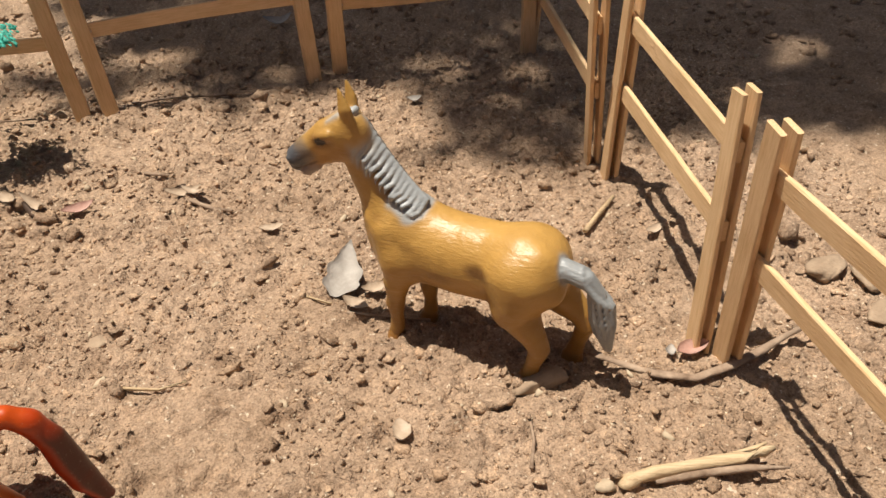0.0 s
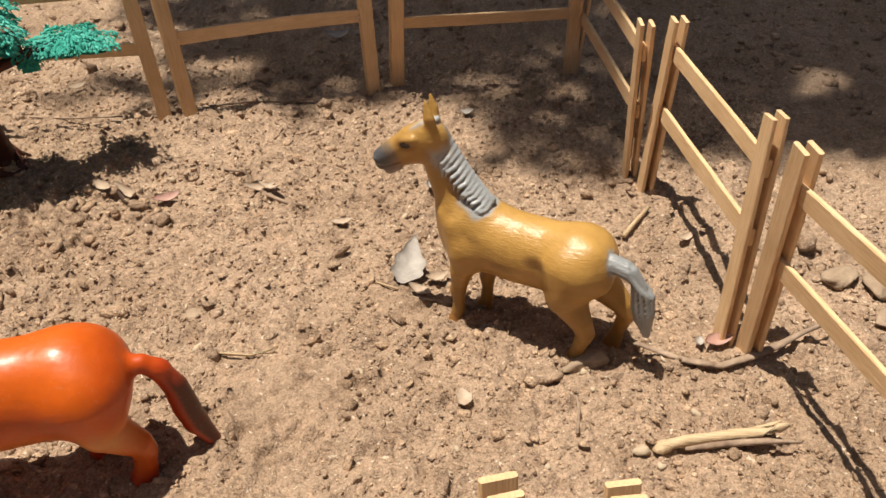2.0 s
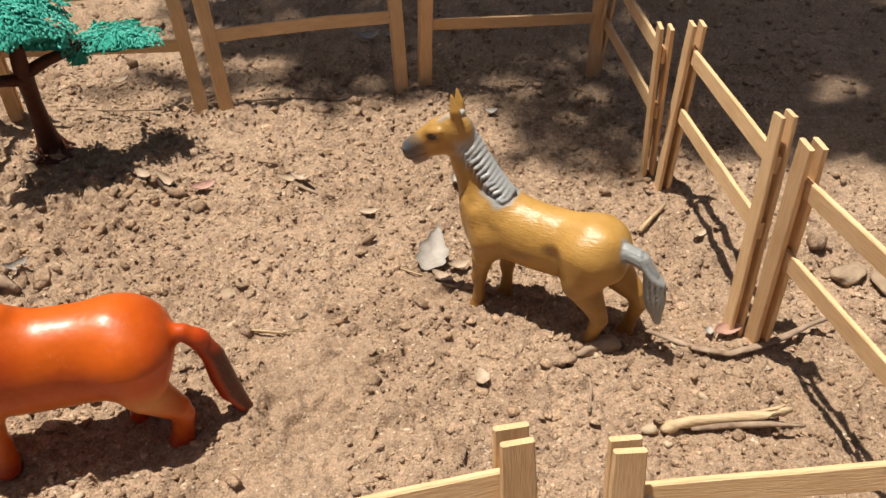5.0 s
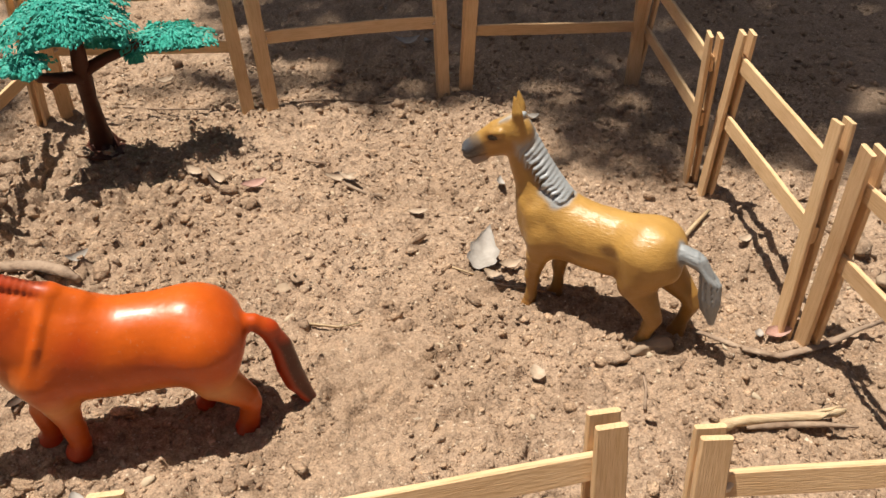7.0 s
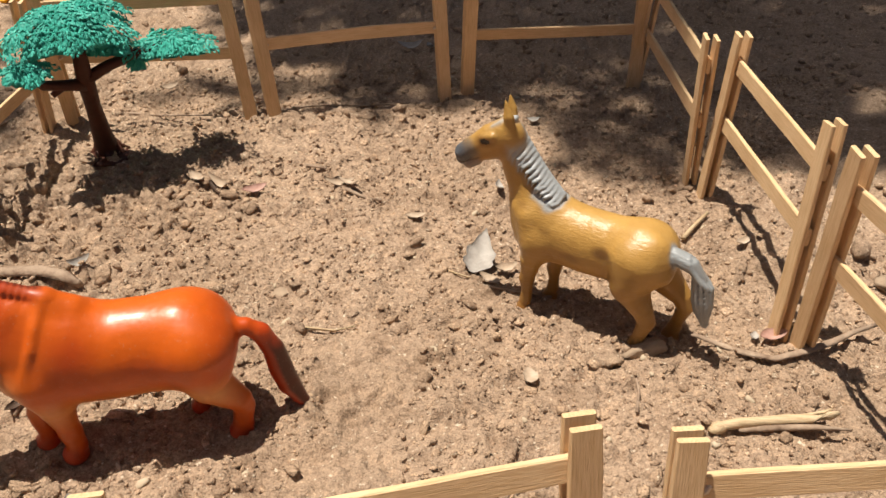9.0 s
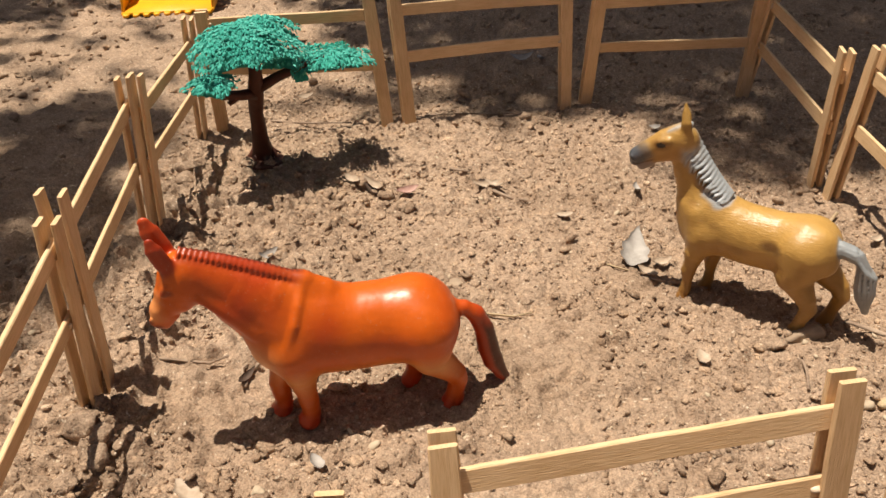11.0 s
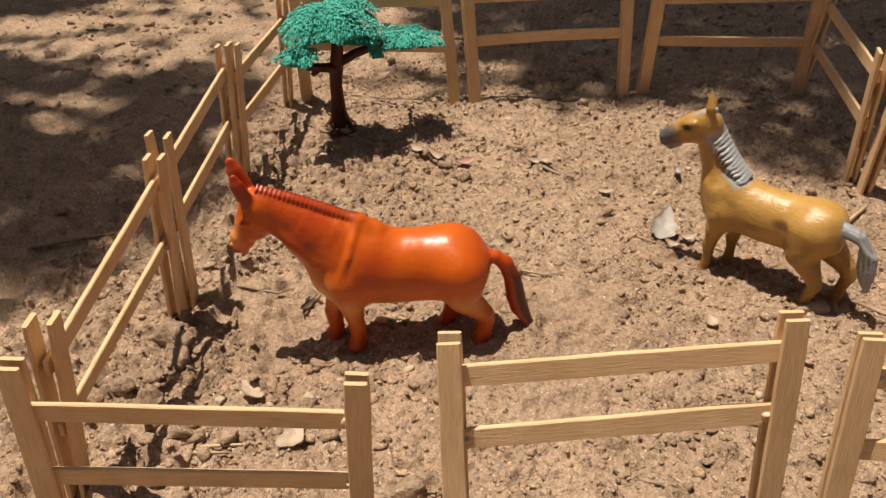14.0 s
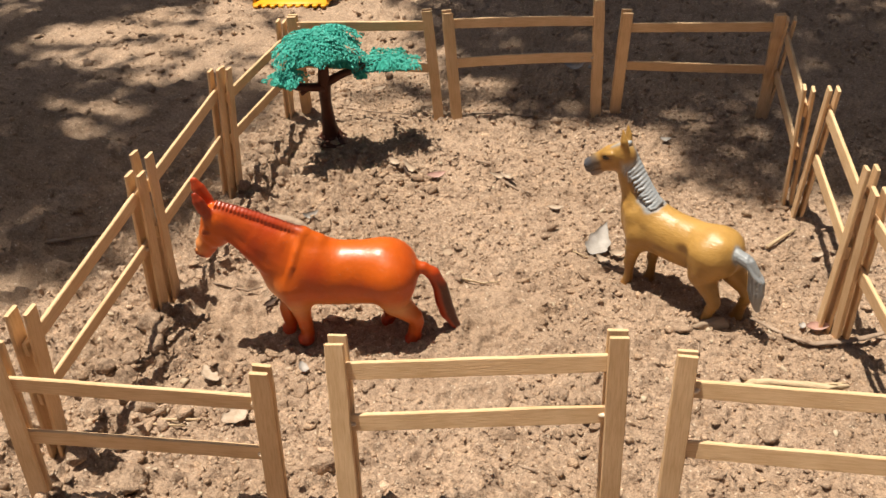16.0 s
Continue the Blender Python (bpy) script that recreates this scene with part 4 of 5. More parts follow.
def strip(path, width, thick, seed):
    """A ragged strip of bark through points (x, y, z)."""
    pts = [Vector(p) for p in path]
    r = random.Random(seed)
    verts, faces = [], []
    n = len(pts)
    for i, p in enumerate(pts):
        d = (pts[min(i + 1, n - 1)] - pts[max(i - 1, 0)]).normalized()
        s = Vector((-d.y, d.x, 0)).normalized()
        w = width / 2 * (0.35 + 0.65 * math.sin(math.pi * min(0.97, max(0.06, i / (n - 1))))) * r.uniform(0.8, 1.2)
        for a, b in ((-1, 0.1), (-0.5, 0.8), (0.1, 1), (0.6, 0.7), (1, 0), (0.4, -0.4), (-0.5, -0.4)):
            verts.append(p + s * w * a + Vector((0, 0, thick * b * r.uniform(0.7, 1.3))))
    for i in range(n - 1):
        for k in range(7):
            a, b = i * 7 + k, i * 7 + (k + 1) % 7
            faces.append((a, b, b + 7, a + 7))
    faces += [tuple(range(6, -1, -1)), tuple(range((n - 1) * 7, n * 7))]
    return mesh_from("strip", verts, faces)


def on_soil(pts, lift):
    return [(x, y, sum(gz(x + dx, y + dy) for dx in (-0.005, 0, 0.005) for dy in (-0.005, 0, 0.005)) / 9 + 0.001 + lift + (e[0] if e else 0)) for x, y, *e in pts]


leaf(-0.0535, 0.273, 78, 0.031, 0.016, LEAFGREY, "pale grey curled dry leaf with torn edges", 0.16, 0.45, (10, -16), 0.006, 3, 0.10, 0.75)
leaf(-0.039, 0.262, 25, 0.012, 0.006, LEAFTAN, "small torn dry leaf scrap", 0.3, 0.5, (10, 0), 0.003, 13, 0.2)
leaf(-0.240, 0.350, -35, 0.014, 0.006, LEAFTAN, "small tan folded dry leaf", 0.2, 0.5, (15, 5), 0.003, 4)
leaf(-0.221, 0.343, -40, 0.021, 0.0055, LEAFTAN, "narrow curled pale dry leaf", 0.35, 0.6, (20, 0), 0.003, 5)
leaf(-0.2235, 0.3405, -40, 0.019, 0.005, LEAFDARK, "narrow dark brown curled leaf", 0.2, 0.5, (0, 0), 0.001, 6)
leaf(-0.200, 0.342, 35, 0.016, 0.007, LEAFPINK, "pinkish brown folded dry leaf", 0.2, 0.5, (12, 0), 0.003, 7)
leaf(-0.147, 0.353, 10, 0.020, 0.006, LEAFTAN, "pale curled dry leaf", 0.25, 0.5, (15, 0), 0.003, 8)
leaf(-0.141, 0.350, 160, 0.014, 0.005, LEAFTAN, "pale curled dry leaf", 0.25, 0.4, (5, 0), 0.003, 9)
leaf(-0.152, 0.357, 60, 0.010, 0.005, LEAFDARK, "small dark curled dry leaf", 0.3, 0.5, (25, 10), 0.003, 10)
leaf(-0.047, 0.254, -25, 0.012, 0.006, LEAFTAN, "small tan dry leaf scrap", 0.2, 0.3, (0, 10), 0.002, 11)

ob = part("bark_strip", strip(on_soil([(0.049, 0.218, 0.003), (0.058, 0.213, 0.001), (0.070, 0.209), (0.085, 0.208), (0.098, 0.212), (0.112, 0.219, 0.002), (0.125, 0.226, 0.003), (0.137, 0.231, 0.005)], 0.0016), 0.0044, 0.0012, 2), BARK)
tagged(ob, "thin curved strip of grey-brown bark on the soil", "bark strip")
st = thing("broken_stick", "pale broken dry stem lying on the soil", "stick", at=(0.072, 0.164, 0))
part("stem", joined("stem", [tube([(0.052, 0.1615, 0.0040, 0.0021), (0.060, 0.1632, 0.0046, 0.0024), (0.070, 0.1650, 0.0048, 0.0020), (0.080, 0.1668, 0.0050, 0.0022), (0.090, 0.1680, 0.0052, 0.0017), (0.097, 0.1692, 0.0062, 0.0018), (0.101, 0.1702, 0.0068, 0.0009)], 9, 2, 0.22), tube([(0.086, 0.1690, 0.0052, 0.0010), (0.095, 0.1712, 0.0060, 0.0008), (0.099, 0.1725, 0.0068, 0.0004)], 7, 8, 0.2)]), STRAW, st)
part("splinter", joined("splinter", [tube([(0.060, 0.1612, 0.0030, 0.0010), (0.075, 0.1636, 0.0032, 0.0013), (0.092, 0.1650, 0.0034, 0.0012), (0.105, 0.1648, 0.0032, 0.0005)], 7, 3, 0.25)]), BARK, st, "dark split underside")
part("node", rock_mesh((0.0042, 0.0036, 0.0034), 4, 0.4, 2), STRAW, st, m=pose(0.0515, 0.161, 0.0035))
part("husk", rock_mesh((0.0040, 0.0030, 0.0026), 6, 0.5, 2), PALESTONE, st, m=pose(0.044, 0.1600, 0.0025))


def dry_twig(pts, radius, mat, label, seed):
    path = [(x, y, z, radius * (1 - 0.5 * i / len(pts))) for i, (x, y, z) in enumerate(on_soil(pts, radius))]
    o = part("dry_twig", joined("dry_twig", [tube(path, 7, seed, 0.2)]), mat)
    tagged(o, label, "twig", "thin twigs on the soil")


dry_twig([(0.058, 0.305), (0.066, 0.318), (0.076, 0.334)], 0.0016, STRAW, "short straight pale twig on the soil", 9)
dry_twig([(-0.205, 0.452), (-0.180, 0.458), (-0.150, 0.466), (-0.120, 0.474)], 0.0008, BARK, "long thin dark twig in the shade", 1)
dry_twig([(-0.330, 0.445), (-0.300, 0.440), (-0.262, 0.440)], 0.0008, BARK, "long thin dark twig near the toy tree", 2)
dry_twig([(-0.175, 0.375), (-0.160, 0.372)], 0.0010, BARK, "short dark twig on sunlit soil", 3)
dry_twig([(-0.254, 0.041), (-0.236, 0.050), (-0.228, 0.051)], 0.0008, STRAW, "thin pale straw by the fence", 11)
dry_twig([(-0.258, 0.036), (-0.240, 0.043)], 0.0008, STRAW, "thin pale straw by the fence", 12)
dry_twig([(-0.247, 0.146), (-0.251, 0.156), (-0.249, 0.160)], 0.0009, BARK, "dark bent twig beside the toy mule", 13)
dry_twig([(-0.069, 0.262), (-0.058, 0.255), (-0.048, 0.262)], 0.0006, STRAW, "thin bent straw by a leaf", 14)
dry_twig([(-0.135, 0.213), (-0.120, 0.211), (-0.110, 0.215)], 0.0007, STRAW, "thin pale straw on open soil", 15)
dry_twig([(-0.015, 0.245), (-0.050, 0.249)], 0.0007, BARK, "thin dark twig under the toy horse", 16)
dry_twig([(0.020, 0.168), (0.022, 0.180), (0.021, 0.190)], 0.0008, BARK, "short dark twig by a clod", 17)
dry_twig([(-0.300, 0.157), (-0.270, 0.160), (-0.262, 0.166)], 0.0010, BARK, "thin dark twig under the fence", 4)
dry_twig([(-0.070, 0.030), (-0.045, 0.027), (-0.030, 0.032)], 0.0010, BARK, "thin dark twig by the fence", 5)
dry_twig([(-0.142, 0.345), (-0.128, 0.338), (-0.118, 0.336)], 0.0012, BARK, "grey-brown twig beside a leaf", 6)
dry_twig([(-0.420, 0.235), (-0.385, 0.250)], 0.0014, BARK, "dark twig outside the fence", 7)

rock("stone", 0.027, 0.207, 25, (0.0118, 0.0056, 0.0046), STONE, "flat elongated grey-brown stone by the toy horse", "stone", 3)
rock("soil_clod", 0.010, 0.199, 0, (0.009, 0.005, 0.003), CLOD, "low dusty brown clod", "soil clod", 5)
rock("stone", -0.155, 0.241, 20, (0.0062, 0.0050, 0.0018), STONE, "flat pale tan stone on open soil", "stone", 7, 0.45)
rock("soil_clod", -0.153, 0.040, 0, (0.0080, 0.0075, 0.0060), CLOD, "rounded soil clod by the fence", "soil clod", 9, 0.3)
rock("soil_clod", -0.312, 0.110, 40, (0.0095, 0.0085, 0.0080), CLOD, "blocky soil clod by the fence post", "soil clod", 11, 0.3)
rock("soil_clod", -0.296, 0.101, 10, (0.0060, 0.0055, 0.0040), CLOD, "small soil clod by the fence post", "soil clod", 13, 0.3)
rock("soil_clod", -0.245, 0.000, 10, (0.0120, 0.0090, 0.0065), CLOD, "large crumbly soil clod at the fence", "soil clod", 15, 0.35)
rock("soil_clod", -0.235, -0.018, 60, (0.0110, 0.0090, 0.0060), CLOD, "crumbly soil clod at the fence", "soil clod", 17, 0.35)
rock("soil_clod", -0.205, -0.014, 0, (0.0070, 0.0060, 0.0050), CLOD, "soil clod at the fence", "soil clod", 19, 0.3)
rock("soil_clod", -0.195, -0.018, 30, (0.0110, 0.0080, 0.0050), CLOD, "soil clod at the fence", "soil clod", 21, 0.3)
rock("soil_clod", -0.264, 0.018, 30, (0.0070, 0.0060, 0.0045), CLOD, "soil clod inside the fence", "soil clod", 23, 0.3)
rock("stone", 0.172, 0.243, 30, (0.0095, 0.0065, 0.0035), STONE, "flat stone outside the fence", "stone", 25, 0.3)
rock("stone", 0.172, 0.262, 80, (0.0100, 0.0070, 0.0040), STONE, "flat stone outside the fence", "stone", 27, 0.3)
leaf(-0.248, 0.081, 150, 0.018, 0.009, LEAFTAN, "flat pale wood chip among clods", 0.05, 0.1, (12, 0), 0.003, 12, 0.15)
leaf(-0.216, 0.056, 75, 0.017, 0.012, LEAFTAN, "broad pale dry leaf by the fence", 0.1, 0.2, (5, 5), 0.003, 14, 0.1)
leaf(-0.199, 0.104, 130, 0.010, 0.006, LEAFGREY, "small grey leaf scrap beside the toy mule", 0.2, 0.4, (15, 0), 0.003, 15)
leaf(-0.047, 0.350, 100, 0.010, 0.005, LEAFGREY, "small pale leaf scrap behind the toy horse", 0.3, 0.5, (20, 0), 0.003, 16)
leaf(-0.268, 0.250, 40, 0.012, 0.006, LEAFGREY, "small pale curled leaf beside bark", 0.5, 0.7, (20, 0), 0.003, 17)
leaf(0.087, 0.222, 20, 0.014, 0.007, LEAFPINK, "reddish dry leaf scrap at the fence post", 0.2, 0.5, (10, 0), 0.003, 18)
leaf(0.079, 0.222, 80, 0.006, 0.004, LEAFGREY, "tiny white leaf scrap at the fence post", 0.2, 0.5, (10, 0), 0.003, 19)
leaf(-0.094, 0.316, 15, 0.012, 0.005, LEAFTAN, "small pale leaf scrap on open soil", 0.1, 0.3, (5, 0), 0.002, 20)
leaf(-0.025, 0.187, 100, 0.010, 0.007, LEAFTAN, "small flat pale leaf scrap", 0.1, 0.2, (5, 0), 0.002, 21)
leaf(0.090, 0.303, 30, 0.010, 0.005, LEAFTAN, "small pale leaf scrap near the fence", 0.2, 0.4, (5, 0), 0.002, 22)
rock("soil_clod", -0.221, 0.079, 35, (0.0105, 0.0045, 0.0040), CLOD, "long crumbly soil clod by the fence", "soil clod", 33, 0.35)
rock("soil_clod", -0.283, 0.107, 10, (0.0065, 0.0050, 0.0038), CLOD, "small soil clod by the fence", "soil clod", 35, 0.35)
rock("soil_clod", -0.300, 0.077, 70, (0.0080, 0.0050, 0.0045), CLOD, "rough soil clod by the fence", "soil clod", 37, 0.4)
rock("soil_clod", -0.310, 0.066, 20, (0.0070, 0.0050, 0.0045), CLOD, "rough soil clod under the rail", "soil clod", 39, 0.4)
rock("soil_clod", -0.293, 0.092, 120, (0.0085, 0.0055, 0.0042), CLOD, "rough soil clod by the fence", "soil clod", 41, 0.4)
rock("soil_clod", -0.277, 0.003, 20, (0.0070, 0.0060, 0.0045), CLOD, "rough soil clod at the corner post", "soil clod", 43, 0.35)
rock("soil_clod", -0.345, 0.300, 20, (0.0090, 0.0070, 0.0060), CLOD, "rough soil clod near the toy tree", "soil clod", 45, 0.35)
rock("soil_clod", -0.362, 0.345, 60, (0.0100, 0.0070, 0.0060), CLOD, "rough soil clod near the toy tree", "soil clod", 47, 0.35)
rock("soil_clod", -0.352, 0.325, 0, (0.0070, 0.0055, 0.0050), CLOD, "rough soil clod near the toy tree", "soil clod", 49, 0.35)
dry_twig([(-0.068, 0.072), (-0.056, 0.068), (-0.043, 0.066)], 0.0011, BARK, "forked dark twig at the open side", 21)
dry_twig([(-0.246, 0.145), (-0.247, 0.153), (-0.244, 0.163)], 0.0012, BARK, "dark broken twig beside the toy mule", 22)
dry_twig([(-0.445, 0.166), (-0.425, 0.180), (-0.402, 0.194)], 0.0016, BARK, "dark stick lying in shade outside the fence", 23)
leaf(-0.247, 0.150, 70, 0.012, 0.004, LEAFDARK, "narrow black curled leaf beside the toy mule", 0.3, 0.6, (20, 0), 0.003, 31)
leaf(-0.136, 0.590, 20, 0.022, 0.009, LEAFGREY, "pale curled dry leaf in the shade", 0.3, 0.4, (15, 0), 0.004, 32)
leaf(-0.118, 0.585, 110, 0.016, 0.007, LEAFGREY, "small pale dry leaf in the shade", 0.2, 0.5, (10, 10), 0.004, 33)
leaf(-0.027, 0.446, 10, 0.009, 0.006, LEAFGREY, "tiny pale leaf scrap at the edge of shade", 0.2, 0.3, (5, 0), 0.003, 34)
leaf(-0.313, 0.487, 30, 0.014, 0.007, LEAFTAN, "small brown dry leaf behind the fence", 0.2, 0.5, (10, 0), 0.003, 35)
rock("stone", 0.158, 0.270, 20, (0.0110, 0.0075, 0.0045), STONE, "flat stone outside the fence", "stone", 51, 0.3)
rock("soil_clod", 0.150, 0.297, 50, (0.0080, 0.0060, 0.0060), CLOD, "dark clod outside the fence", "soil clod", 53, 0.35)
rock("stone", -0.221, 0.089, 10, (0.0030, 0.0026, 0.0022), PALESTONE, "small white pebble among clods", "stone", 55, 0.25)
rock("stone", -0.262, 0.074, 40, (0.0026, 0.0022, 0.0018), PALESTONE, "small white pebble by a wood chip", "stone", 57, 0.25)
rock("soil_clod", -0.048, 0.124, 20, (0.0060, 0.0050, 0.0038), CLOD, "small soil clod at the open side", "soil clod", 59, 0.4)
rock("soil_clod", 0.061, 0.127, 70, (0.0075, 0.0055, 0.0042), CLOD, "small soil clod at the open side", "soil clod", 61, 0.4)
rock("soil_clod", -0.272, 0.047, 15, (0.0085, 0.0060, 0.0050), CLOD, "angular soil clod by the corner posts", "soil clod", 63, 0.4)
rock("soil_clod", -0.286, 0.052, 80, (0.0065, 0.0055, 0.0045), CLOD, "angular soil clod by the corner posts", "soil clod", 65, 0.4)
rock("soil_clod", -0.262, 0.060, 40, (0.0060, 0.0045, 0.0036), CLOD, "angular soil clod by the fence", "soil clod", 67, 0.4)
heap = random.Random(77)
for k in range(14):
    rock("soil_clod", -0.346 + heap.uniform(-0.022, 0.030), 0.322 + heap.uniform(-0.05, 0.05), heap.uniform(0, 180), (heap.uniform(0.004, 0.0085), heap.uniform(0.0035, 0.0065), heap.uniform(0.003, 0.006)), CLOD, "rough soil clod heaped near the toy tree", "soil clod", 101 + 2 * k, 0.4)
ob = part("bark_piece", strip(on_soil([(-0.308, 0.238), (-0.298, 0.241, 0.002), (-0.284, 0.240, 0.003), (-0.270, 0.238, 0.002), (-0.260, 0.234)], 0.002), 0.010, 0.003, 5), BARK)
tagged(ob, "pale curled piece of bark on the soil", "bark piece")


# ---------------------------------------------------------------- crumbs of soil
def crumbs(name, count, region, lo, hi, seed, label, power=2.6, flat=1.0):
    rng = np.random.RandomState(seed)
    phi = (1 + 5 ** 0.5) / 2
    ico = np.array([(-1, phi, 0), (1, phi, 0), (-1, -phi, 0), (1, -phi, 0), (0, -1, phi), (0, 1, phi), (0, -1, -phi), (0, 1, -phi), (phi, 0, -1), (phi, 0, 1), (-phi, 0, -1), (-phi, 0, 1)]) / 1.9
    fac = np.array([(0, 11, 5), (0, 5, 1), (0, 1, 7), (0, 7, 10), (0, 10, 11), (1, 5, 9), (5, 11, 4), (11, 10, 2), (10, 7, 6), (7, 1, 8), (3, 9, 4), (3, 4, 2), (3, 2, 6), (3, 6, 8), (3, 8, 9), (4, 9, 5), (2, 4, 11), (6, 2, 10), (8, 6, 7), (9, 8, 1)])
    x0, x1, y0, y1 = region
    x, y = rng.uniform(x0, x1, count), rng.uniform(y0, y1, count)
    keep = L2(x / 0.05 + 20, y / 0.05) > -0.28
    x, y = x[keep], y[keep]
    n = len(x)
    size = lo + (hi - lo) * rng.rand(n) ** power
    z = ground_z(x, y) + size * 0.05
    v = ico[None] * (1 + rng.uniform(-0.42, 0.42, (n, 12, 1)))
    v = np.clip(v, -rng.uniform(0.32, 0.85, (n, 1, 3)), rng.uniform(0.32, 0.85, (n, 1, 3)))
    v = v * (size[:, None, None] * np.stack([rng.uniform(0.8, 1.8, n), rng.uniform(0.6, 1.2, n), flat * rng.uniform(0.35, 0.8, n)], -1)[:, None])
    t = rng.normal(0, 0.45, n)
    ct, stl = np.cos(t)[:, None], np.sin(t)[:, None]
    v = np.stack([v[..., 0] * ct - v[..., 2] * stl, v[..., 1], v[..., 0] * stl + v[..., 2] * ct], -1)
    a = rng.uniform(0, 6.283, n)
    ca, sa = np.cos(a)[:, None], np.sin(a)[:, None]
    v = np.stack([v[..., 0] * ca - v[..., 1] * sa, v[..., 0] * sa + v[..., 1] * ca, v[..., 2]], -1) + np.stack([x, y, z], -1)[:, None]
    f = fac[None] + 12 * np.arange(n)[:, None, None]
    me = bpy.data.meshes.new(name)
    me.vertices.add(n * 12)
    me.vertices.foreach_set("co", v.ravel())
    me.loops.add(n * 60)
    me.loops.foreach_set("vertex_index", f.ravel())
    me.polygons.add(n * 20)
    me.polygons.foreach_set("loop_start", np.arange(0, n * 60, 3))
    me.update(calc_edges=True)
    tagged(part(name, me, CRUMB), label, "soil crumbs", kind="stuff")


crumbs("soil_crumbs", 52000, (-0.42, 0.20, -0.06, 0.55), 0.0005, 0.0022, 1, "small dry crumbs of light-brown soil", 3.2)
crumbs("soil_clods", 700, (-0.335, -0.19, -0.05, 0.36), 0.0015, 0.0068, 2, "loose dry clods of light-brown soil", 2.2, 0.85)
crumbs("loose_clods", 1100, (-0.30, 0.16, 0.05, 0.48), 0.0014, 0.0042, 5, "scattered small flat clods of dry soil", 2.0, 0.65)
crumbs("front_clods", 650, (-0.32, 0.18, -0.06, 0.13), 0.0014, 0.0055, 6, "scattered clods of dry soil at the open side", 2.2, 0.75)
crumbs("outer_crumbs", 7000, (-1.0, 0.45, 0.10, 0.95), 0.0008, 0.005, 3, "scattered dry crumbs of soil outside the fence", 3.0)
crumbs("shaded_clods", 1800, (-0.75, 0.42, 0.42, 0.85), 0.0015, 0.0070, 7, "clods of dry soil in the shade behind the fence", 2.4)
crumbs("grit", 420, (-0.42, 0.22, -0.06, 0.6), 0.0010, 0.0032, 4, "pale grit on the soil")
bpy.data.objects["grit"].data.materials[0] = PALESTONE


# ---------------------------------------------------------------- the tree that shades the place
SHADED = [(0.05, 0.61, 0.27, 0.125), (0.27, 0.54, 0.17, 0.15), (0.48, 0.62, 0.27, 0.28), (-0.13, 0.71, 0.22, 0.17), (0.025, 0.430, 0.070, 0.062, 0.36), (-0.15, 0.55, 0.12, 0.08), (-0.19, 0.50, 0.16, 0.07, 0.12), (0.10, 0.98, 0.65, 0.30), (0.6, 0.4, 0.25, 0.2), (-0.3, 1.05, 0.3, 0.25), (0.13, 0.445, 0.09, 0.06, 0.38),
          (-0.47, 0.25, 0.11, 0.145), (-0.60, 0.31, 0.17, 0.155), (-0.78, 0.32, 0.22, 0.17), (-0.48, 0.41, 0.080, 0.085), (-0.94, 0.58, 0.13, 0.28), (-0.76, 0.78, 0.16, 0.10), (-0.62, 0.86, 0.2, 0.09), (-0.9, 0.95, 0.3, 0.2), (-0.82, 0.67, 0.10, 0.06), (-0.72, 0.42, 0.12, 0.045), (-0.64, 0.56, 0.22, 0.14, 0.12)]
LIT = [(-0.215, 0.535, 0.035, 0.022), (0.235, 0.51, 0.026, 0.013), (-0.545, 0.334, 0.05, 0.013), (-0.565, 0.385, 0.06, 0.017)]


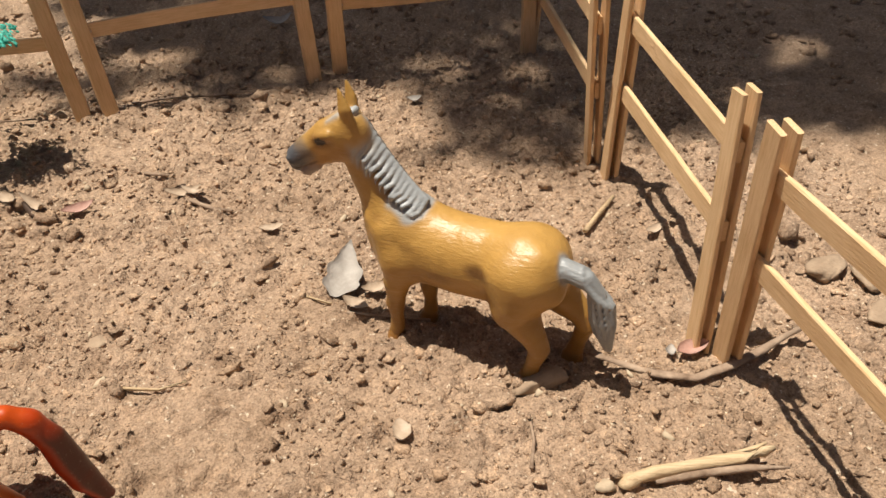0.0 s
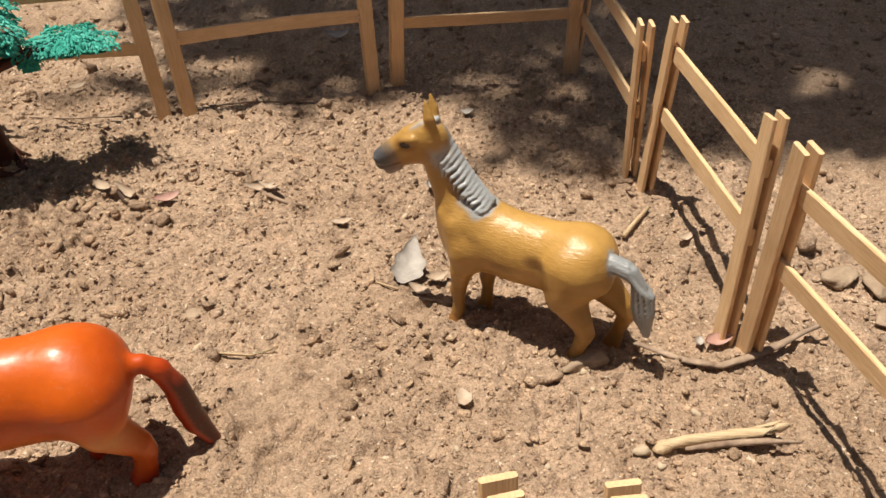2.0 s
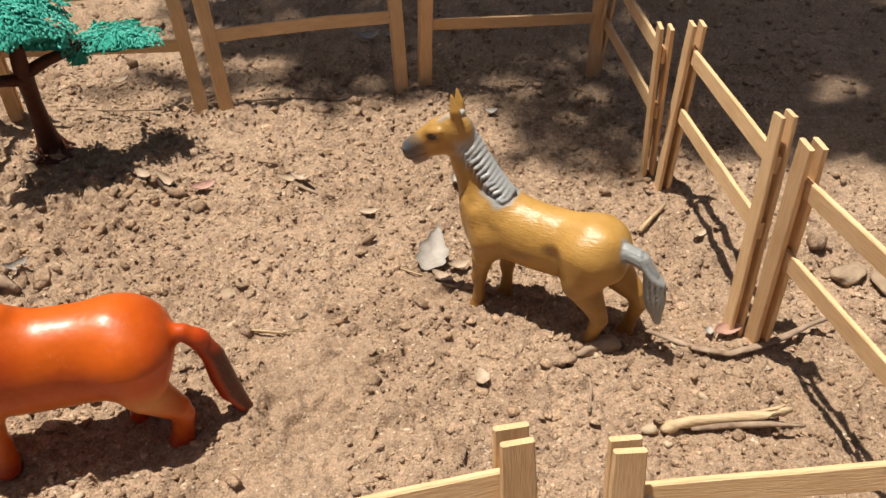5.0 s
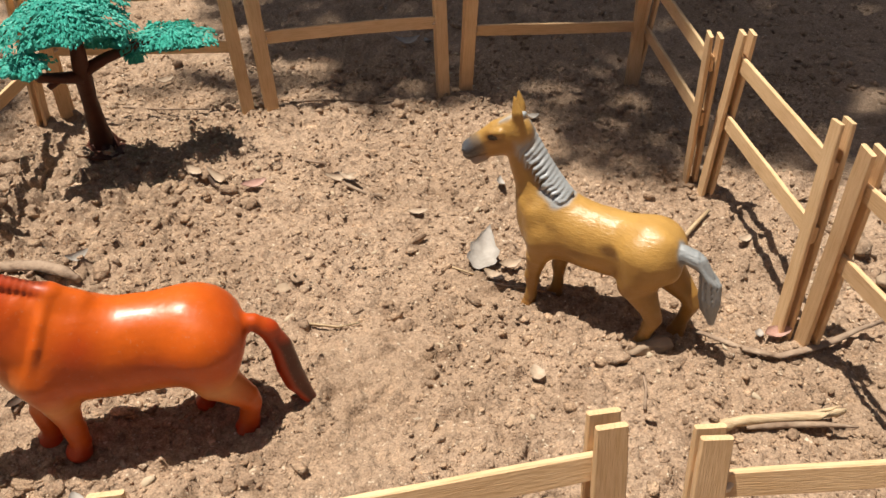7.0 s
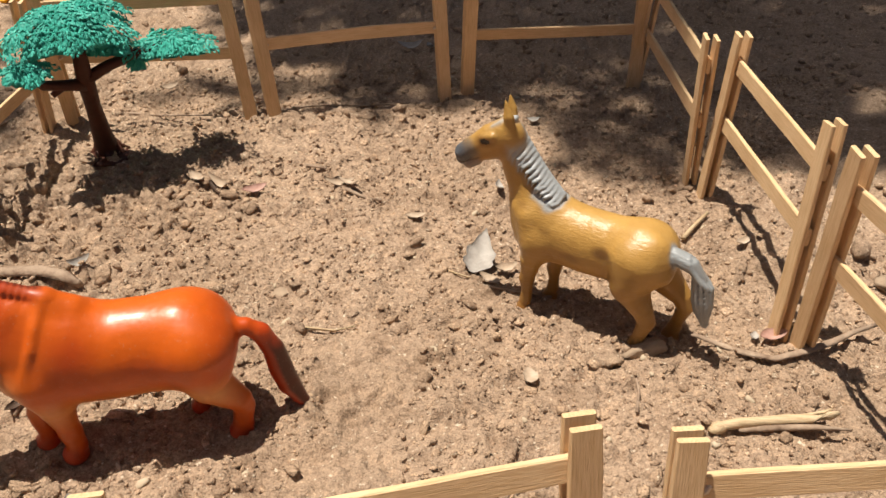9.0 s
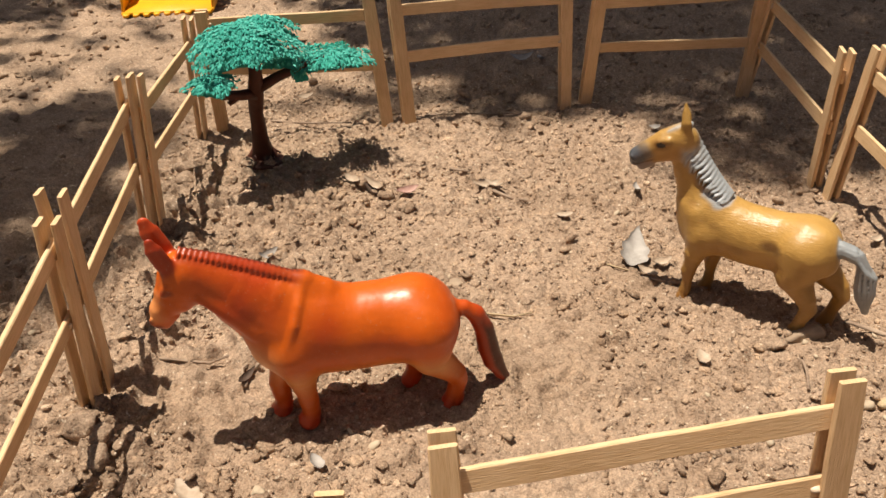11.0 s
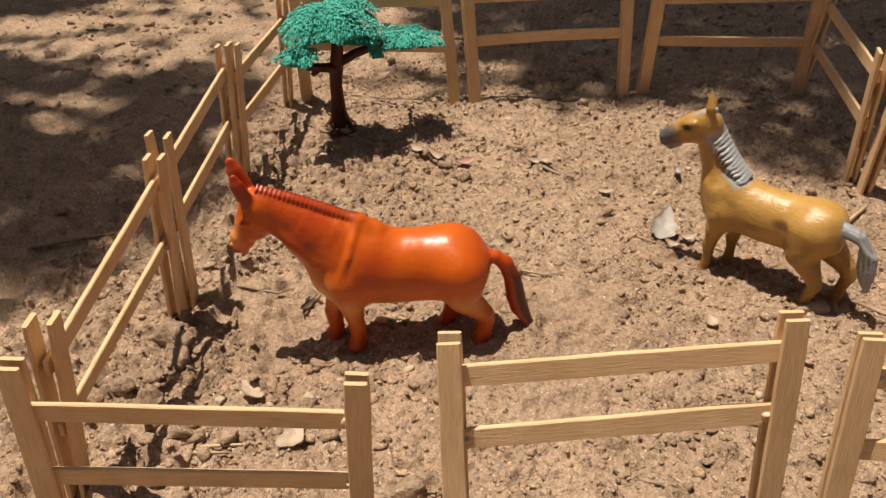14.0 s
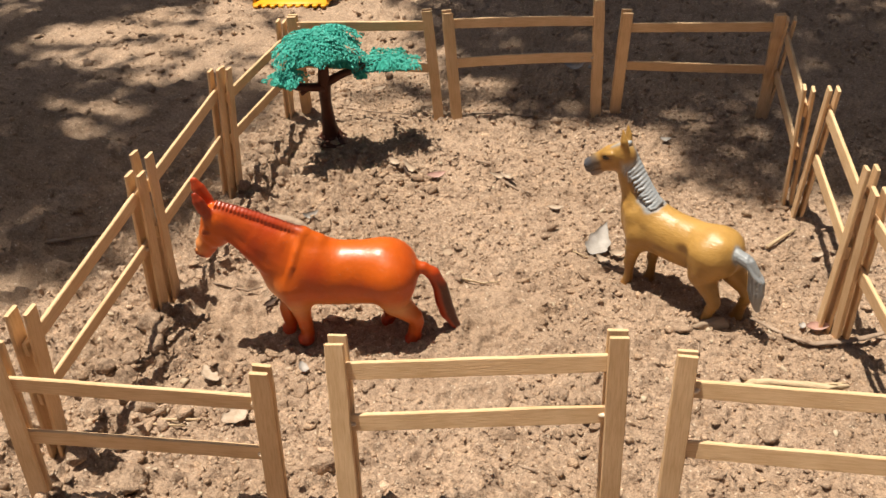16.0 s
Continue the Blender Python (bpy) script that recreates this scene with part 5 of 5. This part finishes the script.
def shade_tree(label, trunk, hub, patches, density, seed):
    """A tall tree beyond the view; patches are the places on the soil that its leaves keep from the sun."""
    t = thing("shade_tree", label, "tree", at=(trunk[0][0], trunk[0][1], 0))
    h = 2.3
    lift = Vector((-SHADE[0] * h, -SHADE[1] * h, h))
    part("trunk", joined("trunk", [tube([*trunk, (*hub, 0.02)], 16, 1, 0.05)]), TREEBARK, t)
    rng = random.Random(seed)
    pieces = []
    for cx, cy, rx, ry, *thin in patches:
        for _ in range(int((thin[0] if thin else 1) * (density * rx * ry * math.pi + 40))):
            a, q = rng.uniform(0, 2 * math.pi), math.sqrt(rng.random()) * rng.uniform(0.78, 1.12)
            x, y = cx + rx * q * math.cos(a), cy + ry * q * math.sin(a)
            if any(((x - lx) / sx) ** 2 + ((y - ly) / sy) ** 2 < rng.uniform(0.7, 1.2) for lx, ly, sx, sy in LIT):
                continue
            dz = rng.uniform(-0.25, 0.35)
            p = Vector((x, y, 0)) + lift + Vector((-SHADE[0], -SHADE[1], 1)) * dz
            w = rng.uniform(0, 6.28)
            d = Vector((math.cos(w), math.sin(w), rng.uniform(-0.4, 0.3))).normalized()
            s = d.cross(Vector((rng.uniform(-0.3, 0.3), rng.uniform(-0.3, 0.3), 1))).normalized()
            n = d.cross(s)
            ln, wd = rng.uniform(0.035, 0.060), rng.uniform(0.015, 0.024)
            pieces.append(([p - d * ln / 2, p + s * wd / 2 + n * 0.002, p + d * ln / 2, p - s * wd / 2 + n * 0.002, p - n * 0.001], [(0, 1, 4), (1, 2, 4), (2, 3, 4), (3, 0, 4)]))
    part("crown", joined("crown", pieces, smooth=False), LEAFGREEN, t)
    a = Vector(hub)
    for cx, cy, rx, ry, *thin in patches:
        q = Vector((cx, cy, 0)) + lift + Vector((0, 0, 0.1))
        mid = (a + q) / 2 + Vector((0, 0, 0.06))
        part("limb", joined("limb", [tube([(*a, 0.012), (*mid, 0.007), (*q, 0.003)], 8, 2)]), TREEBARK, t)


shade_tree("tall leafy tree shading the soil behind the fence", [(1.1, 2.4, -0.1, 0.17), (1.08, 2.38, 0.5, 0.13), (1.0, 2.3, 1.1, 0.11), (0.75, 2.0, 1.8, 0.08), (0.3, 1.5, 2.3, 0.05)], (-0.15, 1.05, 2.5), [p for p in SHADED if p[0] > -0.35], 6800, 8)
shade_tree("tall leafy tree shading the open soil beside the fence", [(-2.6, 1.0, -0.1, 0.15), (-2.55, 1.0, 0.6, 0.12), (-2.3, 0.95, 1.4, 0.09), (-1.9, 0.85, 2.1, 0.06)], (-1.45, 0.62, 2.5), [p for p in SHADED if p[0] <= -0.35], 4300, 9)
